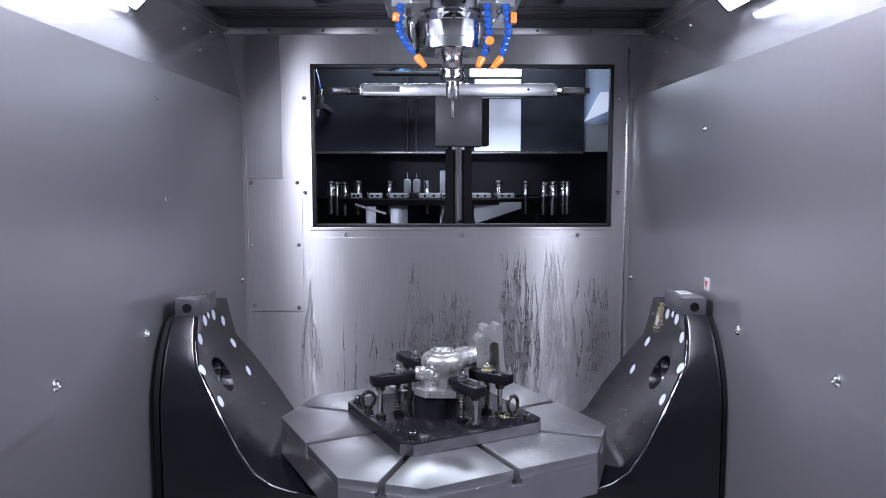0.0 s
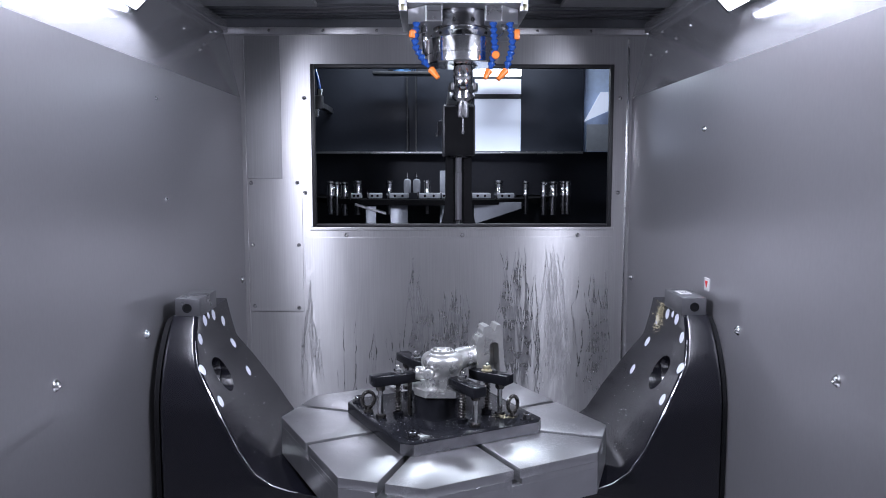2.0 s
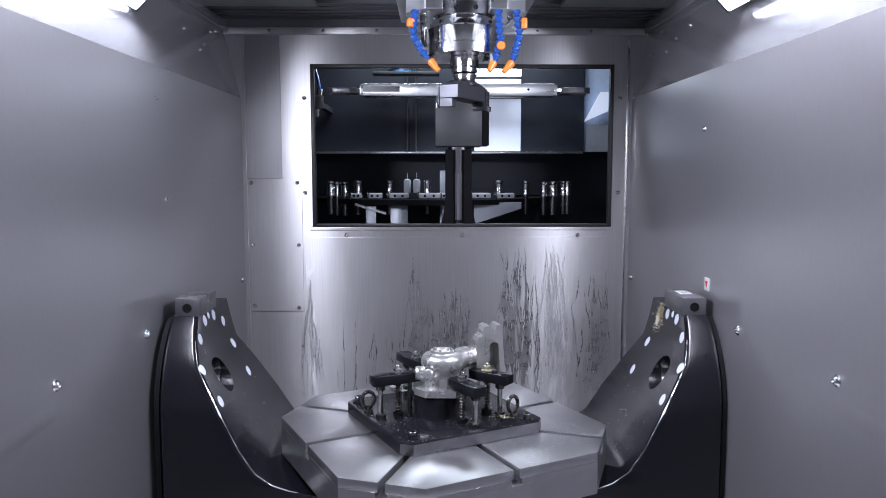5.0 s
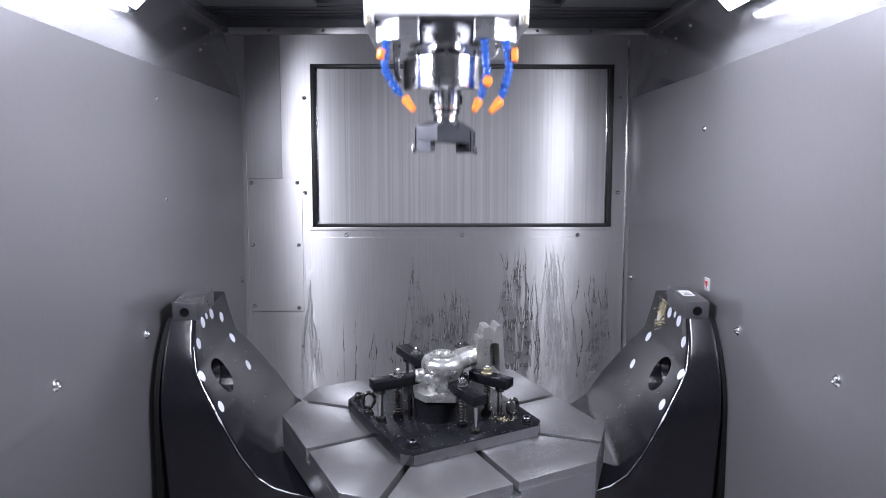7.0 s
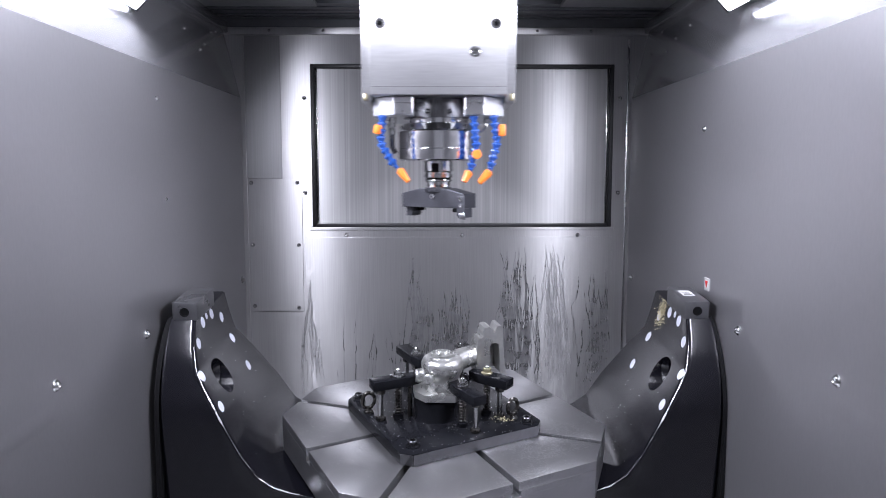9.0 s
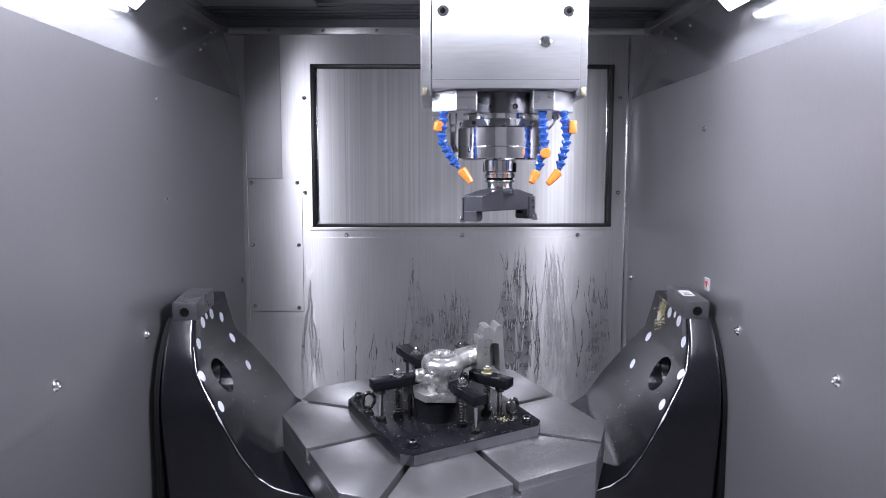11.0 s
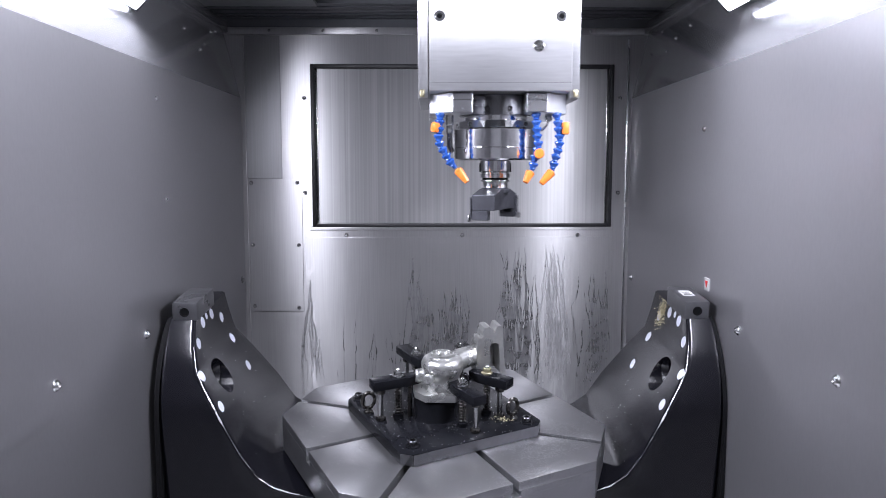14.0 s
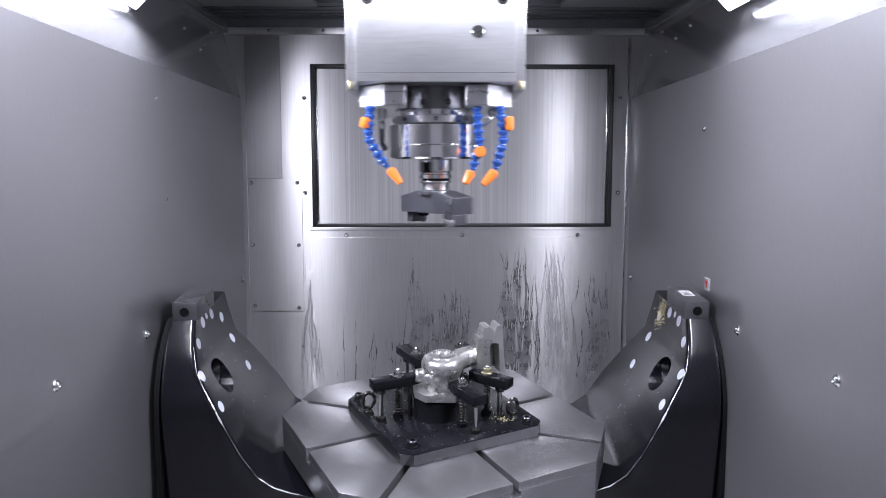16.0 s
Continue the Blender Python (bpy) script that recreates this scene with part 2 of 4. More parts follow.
def prism(outline, z0, z1, m=None, bm=None, bevel=0.0):
    bm = bm or bmesh.new()
    m = m or Matrix()
    lo = [bm.verts.new(m @ Vector((x, y, z0))) for x, y in outline]
    hi = [bm.verts.new(m @ Vector((x, y, z1))) for x, y in outline]
    n = len(outline)
    fs = [bm.faces.new(lo), bm.faces.new(hi)] + [bm.faces.new((lo[i], lo[(i + 1) % n], hi[(i + 1) % n], hi[i])) for i in range(n)]
    if bevel:
        bmesh.ops.recalc_face_normals(bm, faces=fs)
        es = {e for v in lo + hi for e in v.link_edges}
        bmesh.ops.bevel(bm, geom=list(es), offset=bevel, segments=2, affect="EDGES", profile=0.5)
    return bm


def tube(points, r, bm=None, segs=10, close=False):
    """A round bar along a chain of points."""
    bm = bm or bmesh.new()
    pts = [Vector(p) for p in points]
    n = len(pts)
    rings = []
    up = Vector((0.31, 0.87, 0.38))
    for i, p in enumerate(pts):
        d = (pts[(i + 1) % n] - pts[i - 1]) if close else (pts[min(i + 1, n - 1)] - pts[max(i - 1, 0)])
        d.normalize()
        a = d.cross(up)
        a.normalize()
        b = d.cross(a)
        rr = r[i] if isinstance(r, (list, tuple)) else r
        rings.append([bm.verts.new(p + rr * (math.cos(t) * a + math.sin(t) * b)) for t in (2 * math.pi * k / segs for k in range(segs))])
    pairs = list(zip(rings, rings[1:])) + ([(rings[-1], rings[0])] if close else [])
    for a, b in pairs:
        for k in range(segs):
            bm.faces.new((a[k], a[(k + 1) % segs], b[(k + 1) % segs], b[k]))
    if not close:
        bm.faces.new(rings[0])
        bm.faces.new(rings[-1])
    return bm


TO_CAM = Matrix.Rotation(radians(90), 4, "X")     # z of a turned body becomes -y
ALONG_X = Matrix.Rotation(radians(90), 4, "Y")    # z of a turned body becomes +x


def at(x, y, z):
    return Matrix.Translation((x, y, z))


# ---- the enclosure ----
XW, XE, YB = -0.615, 0.605, 0.72
WIN = (-0.398, 0.548, 0.388, 0.894)
BOLT_MESH = {}


def bolt(parent, m, r=0.006):
    """A domed wall screw; the mesh is shared."""
    if r not in BOLT_MESH:
        bm = lathe([(r * 1.5, 0), (r * 1.5, r * 0.25), (r, r * 0.3), (r, r * 0.8), (r * 0.7, r * 1.1), (r * 0.4, r * 1.15), (r * 0.35, r * 0.7), (0, r * 0.7)], segs=14)
        me = bpy.data.meshes.new("bolt")
        for f in bm.faces:
            f.smooth = True
        bmesh.ops.recalc_face_normals(bm, faces=bm.faces)
        bm.to_mesh(me)
        bm.free()
        me.materials.append(BRIGHT)
        BOLT_MESH[r] = me
    ob = new("bolt", BOLT_MESH[r])
    ob.parent = parent
    ob.matrix_local = m
    return ob


def back_wall():
    bm = bmesh.new()
    x0, x1, z0, z1 = WIN
    box(-0.75, x0, YB, YB + 0.012, -0.60, 1.004, bm=bm)
    box(x1, 0.75, YB, YB + 0.012, -0.60, 1.004, bm=bm)
    box(x0, x1, YB, YB + 0.012, z1, 1.004, bm=bm)
    box(x0, x1, YB, YB + 0.012, -0.60, z0, bm=bm)
    wall = single("wall_north", bm, STEEL_WALL, "brushed stainless sheet wall with coolant streaks", "wall", kind="structure", smooth=False)
    part("hatch", box(-0.598, -0.430, YB - 0.003, YB - 0.0005, 0.118, 0.540, 0.001), STEEL_WALL, wall, smooth=False)
    part("lower_panel", box(-0.424, 0.553, YB - 0.003, YB - 0.0005, -0.595, 0.356, 0.001), STEEL_WALL, wall, "steel sheet streaked by dried coolant", smooth=False)
    part("corner_sheet", box(-0.5995, -0.4905, YB - 0.0025, YB - 0.0005, 0.5405, 0.979, 0.0008), SHADED_WALL, wall, "corner sheet with shade put into its colour", smooth=False)
    part("sill", box(-0.405, 0.556, YB - 0.004, YB - 0.0005, 0.378, 0.387, 0.001), STEEL_WALL, wall, smooth=False)
    part("top_rail", box(-0.66, 0.65, YB - 0.012, YB - 0.0005, 0.982, 1.003, 0.002), STEEL_WALL, wall)
    part("corner_strip", box(0.588, 0.594, YB - 0.006, YB - 0.0005, -0.59, 0.97, 0.001), BRIGHT, wall)
    part("corner_strip", box(-0.604, -0.600, YB - 0.005, YB - 0.0005, -0.59, 0.97, 0.001), STEEL_WALL, wall)
    face = YB - 0.003
    for x, z in ((-0.418, 0.790), (-0.420, 0.497), (0.567, 0.496), (0.567, 0.79), (-0.588, 0.527), (-0.444, 0.528), (-0.588, 0.331), (-0.443, 0.330),
                 (-0.586, 0.136), (-0.446, 0.130), (-0.292, 0.362), (0.075, 0.362), (0.442, 0.362)):
        bolt(wall, at(x, face, z) @ TO_CAM, 0.0042)
    for k in range(7):
        bolt(wall, at(-0.52 + 0.165 * k, YB - 0.012, 0.993) @ TO_CAM, 0.003)
    seal = thing("window_seal", "black rubber seal round the tool window", "seal")
    w, y0, y1 = 0.012, YB - 0.004, YB + 0.018
    part("seal_side", box(x0, x0 + w, y0, y1, z0, z1, 0.002), DARK_TRIM, seal)
    part("seal_side", box(x1 - w, x1, y0, y1, z0, z1, 0.002), DARK_TRIM, seal)
    part("seal_top", box(x0 + w, x1 - w, y0, y1, z1 - w, z1, 0.002), DARK_TRIM, seal)
    part("seal_bottom", box(x0 + w, x1 - w, y0, y1, z0, z0 + 0.010, 0.002), DARK_TRIM, seal)


back_wall()


def side_walls():
    west = single("wall_west", box(XW - 0.012, XW, -2.4, YB, -0.60, 0.79), SIDE_STEEL, "grey brushed steel side panel with screws", "wall", kind="structure", smooth=False)
    east = single("wall_east", box(XE, XE + 0.012, -2.4, YB, -0.60, 0.79), SIDE_STEEL, "grey brushed steel side panel with screws", "wall", kind="structure", smooth=False)
    for y in (-0.489, -0.113, 0.675):
        bolt(west, at(XW, y, 0.2265) @ ALONG_X, 0.0068)
    for y, z in ((-0.533, 0.242), (-0.156, 0.240), (0.668, 0.232)):
        bolt(east, at(XE, y, z) @ ALONG_X.inverted(), 0.0068)
    bolt(west, at(XW, -0.003, 0.72) @ ALONG_X, 0.003)
    bolt(west, at(XW, 0.036, 0.501) @ ALONG_X, 0.003)
    bolt(east, at(XE, 0.077, 0.66) @ ALONG_X.inverted(), 0.0045)
    bolt(east, at(XE, 0.70, 0.79) @ ALONG_X.inverted(), 0.004)
    # pressed folds that run down towards the camera
    for wall, x, sg, y, z in ((west, XW, 1, -0.49, 0.186), (east, XE, -1, -0.53, 0.202)):
        part("fold", prism([(0, -0.016), (sg * 0.0003, -0.008), (sg * 0.0005, 0), (sg * 0.0003, 0.008), (0, 0.016)], 0.0, 0.98, at(x, y, z) @ pose(0, 0, 0, 91)), SIDE_STEEL, wall)
    for n, x, sg in (("wall_upper_west", XW, -1), ("wall_upper_east", XE, 1)):
        up = single(n, prism([(x, 0.79), (x + sg * 0.055, 1.02), (x + sg * 0.067, 1.02), (x + sg * 0.012, 0.79)], -YB, 2.4, TO_CAM), UPPER_STEEL,
                    "slanted upper steel panel under the ceiling", "wall", kind="structure", smooth=False)
        part("rail", box(x + sg * 0.030, x + sg * 0.055, -0.2, YB - 0.013, 0.985, 1.018, 0.003), UPPER_STEEL, up)
        for y in (0.62, 0.56, 0.46, 0.40, 0.30):
            f = random.uniform(0.25, 0.9)
            bolt(up, at(x + sg * 0.055 * f, y, 0.79 + 0.23 * f) @ (ALONG_X.inverted() if sg > 0 else ALONG_X), 0.0035)
    lab = part("warning_label", box(XE - 0.002, XE - 0.0003, 0.010, 0.038, 0.294, 0.322), LABEL_WHITE, east, "small white warning label")
    part("print", prism([(-0.008, -0.009), (0, 0.009), (0.008, -0.009)], 0, 0.0008, at(XE - 0.0021, 0.025, 0.307) @ Matrix.Rotation(radians(-90), 4, "Y") @ Matrix.Rotation(radians(90), 4, "Z")), LABEL_RED, lab, "red triangle")
    # Added out of view: white above to bounce light, dim below for darker reflections.
    south = single("wall_south", box(-0.75, 0.75, -2.412, -2.4, 0.05, 1.02), SOUTH, "unseen white wall behind the camera, added to bounce light", "wall", kind="structure", smooth=False)
    part("dim_lower_wall", box(-0.75, 0.75, -2.412, -2.4, -0.6, 0.049), CEILING_GREY, south)
    single("floor", box(-0.75, 0.75, -2.4, YB, -0.62, -0.60), FLOOR_STEEL, "unseen pale steel floor that bounces light upward", "floor", kind="structure", smooth=False)
    bm = bmesh.new()
    box(-0.75, -0.34, -2.4, 0.50, 1.02, 1.03, bm=bm)
    box(0.34, 0.75, -2.4, 0.50, 1.02, 1.03, bm=bm)
    box(-0.34, 0.34, -2.4, -0.5, 1.02, 1.03, bm=bm)
    single("ceiling", bm, CEILING_GREY, "grey ceiling cover with an opening for the spindle head", "ceiling", kind="structure", smooth=False)
    bm = bmesh.new()
    box(-0.75, 0.75, -0.52, YB + 0.012, 1.9, 1.91, bm=bm)
    for k in range(9):
        box(-0.75, 0.75, 0.505 + 0.024 * k, 0.522 + 0.024 * k, 1.03 + 0.002 * (k % 2), 1.06, bm=bm)
    box(-0.76, -0.75, -0.52, YB + 0.01, 1.03, 1.9, bm=bm)
    box(0.75, 0.76, -0.52, YB + 0.01, 1.03, 1.9, bm=bm)
    box(-0.75, 0.75, YB, YB + 0.012, 1.005, 1.9, bm=bm)
    box(-0.75, 0.75, -0.53, -0.52, 1.03, 1.9, bm=bm)
    single("head_bellows", bm, CEILING_DARK, "dark folded bellows above the ceiling opening", "bellows", kind="structure", smooth=False)


side_walls()


def strip_lamp(x, sg):
    t = thing("strip_lamp", "long white glowing work lamp under the ceiling", "lamp", "strip lamps")
    m = Matrix.Translation((x, -0.42, 0.930)) @ Matrix.Rotation(radians(sg * 45), 4, "Y")
    part("housing", box(-0.052, 0.050, -0.377, 0.370, 0.006, 0.026, 0.003, m=m), DARK_STEEL, t)
    part("diffuser", box(-0.046, 0.046, -0.365, 0.365, -0.004, 0.006, 0.002, m=m), LAMP_GLOW, t, "glowing white diffuser")
    part("end_cap", box(-0.050, 0.048, 0.365, 0.372, -0.006, 0.026, 0.002, m=m), DARK_STEEL, t)
    for y in (-0.28, 0.28):
        part("bracket", box(-0.012, 0.012, y - 0.02, y + 0.02, 0.026, 0.075, 0.002, m=m), DARK_STEEL, t)


strip_lamp(0.570, 1)
strip_lamp(-0.600, -1)

# ---- coolant on the back wall ----
def runs(name, label, material, groups):
    """Dried and wet rivulets: thin wandering ribbons that part and join on their way down."""
    bm = bmesh.new()
    y = YB - 0.0036

    def ribbon(x, z, low, w, depth=0):
        a = None
        drift, grown = 0.0, 0.25
        while z > low:
            drift = drift * 0.75 + random.gauss(0, 0.00075)
            x2, z2 = x + drift, z - random.uniform(0.004, 0.010)
            grown = min(1.0, grown + 0.07)
            ww = w * 1.3 * grown * random.uniform(0.5, 1.25)
            b = (bm.verts.new((x2 - ww, y, z2)), bm.verts.new((x2 + ww * 0.3, y - 0.0005, z2)), bm.verts.new((x2 + ww, y, z2)))
            if a:
                bm.faces.new((a[0], a[1], b[1], b[0]))
                bm.faces.new((a[1], a[2], b[2], b[1]))
            a, x, z = b, x2, z2
            if depth < 2 and random.random() < 0.035:
                ribbon(x + random.choice((-1, 1)) * w * 1.6, z, max(low, z - random.uniform(0.04, 0.25)), w * 0.75, depth + 1)

    for x0, x1, zt, spread, n, w in groups:
        for _ in range(n):
            top = zt - abs(random.gauss(0, spread))
            if top > -0.08:
                ribbon(random.uniform(x0, x1), top, -0.12 + random.uniform(-0.05, 0.1), w * random.uniform(0.6, 1.3))
    single(name, bm, material, label, "coolant", kind="stuff")


runs("wet_runs", "dark wet rivulets of coolant on the steel wall", WET, (
    (-0.095, -0.055, 0.30, 0.04, 7, 0.0015), (-0.08, 0.09, 0.20, 0.09, 34, 0.0017), (0.195, 0.285, 0.335, 0.08, 22, 0.0015), (0.27, 0.32, 0.25, 0.12, 9, 0.0013),
    (0.445, 0.545, 0.27, 0.10, 18, 0.0013), (-0.36, -0.25, 0.12, 0.10, 6, 0.0008), (-0.22, -0.12, 0.08, 0.06, 8, 0.0010), (0.10, 0.19, 0.10, 0.08, 7, 0.0013)))
runs("dried_runs", "pale dried coolant rivulets on the steel wall", DRIED, (
    (0.335, 0.400, 0.34, 0.10, 22, 0.0012), (-0.412, -0.400, 0.24, 0.03, 3, 0.0018), (-0.425, -0.37, 0.08, 0.05, 5, 0.0008)))


# ---- the trunnion cradle ----
AXIS = (0.0, 0.0, 0.078)
PIV = Matrix.Translation(AXIS)
BACK = Matrix.Translation((0.0015, 0.1321, -0.0451)) @ Matrix.Scale(1.08, 4)      # cradle scaled 1.08 about the camera's eye, so its outline in view stays
TIP = Matrix.Translation((0.0, 0.02, 0.085))       # the trunnion axis
tilted = []      # things that tip with the cradle, with their rest pose


def rides(ob):
    tilted.append((ob, ob.matrix_world.copy()))
    return ob


def carve(ob, cuts):
    """Cut the closed meshes out of ob's mesh for good."""
    c = new("cut", bpy.data.meshes.new("cut"))
    bmesh.ops.recalc_face_normals(cuts, faces=cuts.faces)
    cuts.to_mesh(c.data)
    cuts.free()
    c.parent = ob.parent
    md = ob.modifiers.new("cut", "BOOLEAN")
    md.operation, md.solver, md.object = "DIFFERENCE", "EXACT", c
    bpy.context.view_layer.update()
    me = bpy.data.meshes.new_from_object(ob.evaluated_get(bpy.context.evaluated_depsgraph_get()))
    ob.modifiers.clear()
    ob.data = me
    bpy.data.objects.remove(c)


ARM_IN = [(0.192, 0.497), (0.15, 0.488), (0.105, 0.476), (0.05, 0.445), (0.0, 0.421), (-0.057, 0.394), (-0.103, 0.364), (-0.1265, 0.331), (-0.139, 0.295), (-0.1465, 0.245), (-0.149, 0.187)]


def inner_x(z):
    zs = [-p[0] for p in ARM_IN]
    return float(np.interp(-z, zs, [p[1] for p in ARM_IN]))


def drum(z):
    return -math.sqrt(0.24 ** 2 - z * z) if z > 0 else -0.24


def seat_of(sg, y, z):
    """A frame on the arm's inner face whose z axis leaves the face squarely."""
    lean = (inner_x(z + 0.008) - inner_x(z - 0.008)) / 0.016
    way = Vector((-sg, 0, lean)).normalized()
    return Matrix.Translation((sg * inner_x(z), y, z)) @ Vector((0, 0, 1)).rotation_difference(way).to_matrix().to_4x4()


PLUGS = ((-0.1065, 0.176), (-0.0773, 0.181), (-0.045, 0.176), (0.009, 0.1521), (0.026, 0.098), (0.02, 0.035), (-0.160, 0.1488), (-0.2035, 0.097), (-0.206, 0.034))


def cradle():
    t = thing("trunnion_cradle", "dark grey glossy enamelled swivelling cradle with two arms", "machine part", m=PIV.copy())
    for sg in (-1, 1):
        bm = bmesh.new()
        zs = [p[0] for p in ARM_IN]
        levels = sorted({round(a + (b - a) * k / 4, 5) for a, b in zip(zs, zs[1:]) for k in range(4)} | {zs[-1]}, reverse=True)
        rows = []
        e, out = 0.009, 0.548
        for z in levels:
            x, y = inner_x(z), drum(z)
            back = 0.078 + 0.095 * min(1, max(0, (0.11 - z) / 0.16))
            ring = [(out, back), (out, y + e)] + [(out - e * (1 - math.cos(k * math.pi / 10)), y + e * (1 - math.sin(k * math.pi / 10))) for k in range(1, 5)] + [(out - e, y)]
            ring += [(x + e, y)] + [(x + e * (1 - math.sin(k * math.pi / 10)), y + e * (1 - math.cos(k * math.pi / 10))) for k in range(1, 5)] + [(x, y + e)]
            ring += [(x, -0.1), (x, back - 0.006), (x + 0.006, back)]
            rows.append([bm.verts.new((sg * px, py, z)) for px, py in ring])
        low = [bm.verts.new((v.co.x, v.co.y, -0.23)) for v in rows[-1]]
        rows.append(low)
        n = len(rows[0])
        for p, q in zip(rows, rows[1:]):
            for i in range(n):
                bm.faces.new((p[i], p[(i + 1) % n], q[(i + 1) % n], q[i]))
        bm.faces.new(rows[0])
        bm.faces.new(rows[-1])
        arm = part("arm", bm, CAST, t)
        # bright uneven ribbon that draws the lamp's highlight along the arm's edge
        glint = bmesh.new()
        z, last, w = 0.15, None, 0.0004
        while z > -0.142:
            broad = 0.012 < z < 0.065 or z < -0.118
            w = max(0.00008, w * 0.6 + random.gauss(0.0006 if broad else 0.00008, 0.0006 if broad else 0.0002))
            x, y = inner_x(z), drum(z)
            row = [glint.verts.new((sg * (x + e * (1 - math.sin(q)) - 0.0004 * math.sin(q)), y + e * (1 - math.cos(q)) - 0.0004 * math.cos(q), z)) for q in (0.785 - w / e, 0.785, 0.785 + w / e)]
            if last:
                glint.faces.new((last[0], last[1], row[1], row[0]))
                glint.faces.new((last[1], last[2], row[2], row[1]))
            last = row
            z -= 0.003
        part("edge_highlight", glint, EDGE_GLINT, arm, "bright strip drawn as the edge's highlight")
        cuts = bmesh.new()
        for y, z in PLUGS:
            cyl(0.0125 if z < 0.172 or y > -0.05 or y < -0.09 else 0.008, -0.008, 0.03, seat_of(sg, y, z), cuts, 20)
        lathe([(0.036, 0.40), (0.036, 0.470), (0.026, 0.482), (0.026, 0.535), (0, 0.535)], at(0, -0.124, 0.068) @ (ALONG_X if sg > 0 else ALONG_X.inverted()), cuts, 32)
        carve(arm, cuts)
        for y, z in PLUGS:
            r = 0.0125 if z < 0.172 or y > -0.05 or y < -0.09 else 0.008
            pl = cyl(r - 0.0004, -0.0078, -0.0002, seat_of(sg, y, z), None, 20, 0.001)
            part("plug", pl, WHITE_PLUG, arm, "white plastic plug")
        part("pivot_screw", lathe([(0.0235, 0.522), (0.0235, 0.497), (0.021, 0.494), (0.012, 0.494), (0.011, 0.506), (0, 0.506)], at(0, -0.124, 0.068) @ (ALONG_X if sg > 0 else ALONG_X.inverted()), segs=24), OILY, arm, "dark socket screw")
        blk = part("block", box(sg * 0.5175 - 0.0255, sg * 0.5175 + 0.0255, -0.143, -0.025, 0.190, 0.228, 0.0028), BLOCK, t, "ground steel gauge block")
        part("socket_screw", lathe([(0.0095, 0), (0.0095, 0.001), (0.0075, 0.0012), (0.006, -0.004), (0, -0.004)], at(sg * 0.518, -0.1435, 0.2085) @ TO_CAM, segs=20), BLACK, blk, "dark socket screw hole")
        if sg > 0:
            part("plate", box(0.503, 0.527, -0.10, -0.06, 0.228, 0.2292), LABEL_WHITE, blk, "small worn white label")
            for k, w in ((-0.092, 0.009), (-0.083, 0.006), (-0.074, 0.008)):
                part("print", box(0.515 - w, 0.515 + w, k - 0.0018, k + 0.0018, 0.2292, 0.2294), DARK_STEEL, blk, "dark worn print")
    sad = bmesh.new()
    box(-0.24, 0.24, -0.20, 0.16, -0.27, -0.160, 0.012, bm=sad)
    part("saddle", sad, CAST, t)
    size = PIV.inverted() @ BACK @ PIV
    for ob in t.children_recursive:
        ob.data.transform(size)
    return rides(t)


cradle()

RIM = [(0.132 - 0.252 * math.cos(radians(q)), min(0.040 + 0.252 * math.sin(radians(q)), 0.240)) for q in range(0, 181, 6)] + [(0.384, -0.30), (-0.120, -0.30)]
for x0, x1, hub in ((-0.603, -0.5925, -0.6145), (0.5945, 0.6035, 0.6045)):
    t = thing("trunnion_bearing", "black bearing cover between cradle and side wall", "bearing", "trunnion bearings")
    part("cover", prism(RIM, x0, x1, Matrix(((0, 0, 1, 0), (1, 0, 0, 0), (0, 1, 0, 0), (0, 0, 0, 1)))), BLACK, t)
    part("hub", cyl(0.07, min(x0, hub), max(x1, hub), at(0, 0.02, 0.085) @ ALONG_X, segs=40), BLACK, t)

# ---- rotary table ----
PHI = -18.42
TURN = Matrix.Rotation(radians(PHI), 4, "Z")


def table_outline(a, b):
    pts = []
    for i in range(8):
        a1, a2 = radians(45 * i), radians(45 * (i + 1))
        r1, r2 = (b, a) if i % 2 == 0 else (a, b)
        det = math.cos(a1) * math.sin(a2) - math.cos(a2) * math.sin(a1)
        pts.append(((r1 * math.sin(a2) - r2 * math.sin(a1)) / det, (math.cos(a1) * r2 - math.cos(a2) * r1) / det))
    return pts


def rotary_table():
    t = thing("rotary_table", "eight-sided ground steel rotary table with radial slots", "machine table", m=TURN.copy())
    out = table_outline(0.315, 0.3597)
    part("body", prism(out, -0.088, -0.032, bevel=0.001), TABLE_STEEL, t, smooth=False)
    for i in range(8):
        # one sector lies between slot i and slot i+1; a wider undercut runs below
        a1, a2 = radians(45 * i), radians(45 * (i + 1))
        r1, r2 = (0.3597, 0.315) if i % 2 == 0 else (0.315, 0.3597)
        sec = bmesh.new()
        for w, z0, z1, bv in ((0.007, -0.020, 0.0, 0.0012), (0.012, -0.032, -0.020, 0.0)):
            q1 = (r1 * math.cos(a1) - w * math.sin(a1), r1 * math.sin(a1) + w * math.cos(a1))
            q2 = (r2 * math.cos(a2) + w * math.sin(a2), r2 * math.sin(a2) - w * math.cos(a2))
            k = w / math.sin(radians(22.5))
            am = (a1 + a2) / 2
            prism([(k * math.cos(am), k * math.sin(am)), q1, out[i], q2], z0, z1, bm=sec, bevel=bv)
        part("sector", sec, TABLE_STEEL, t)
    part("hub", cyl(0.20, -0.272, -0.088, segs=48), CAST, t)
    return rides(t)


rotary_table()

# ---- fixture ----
PT = 0.026      # the plate's upper side
SQ = TURN @ Matrix.Rotation(radians(45), 4, "Z")


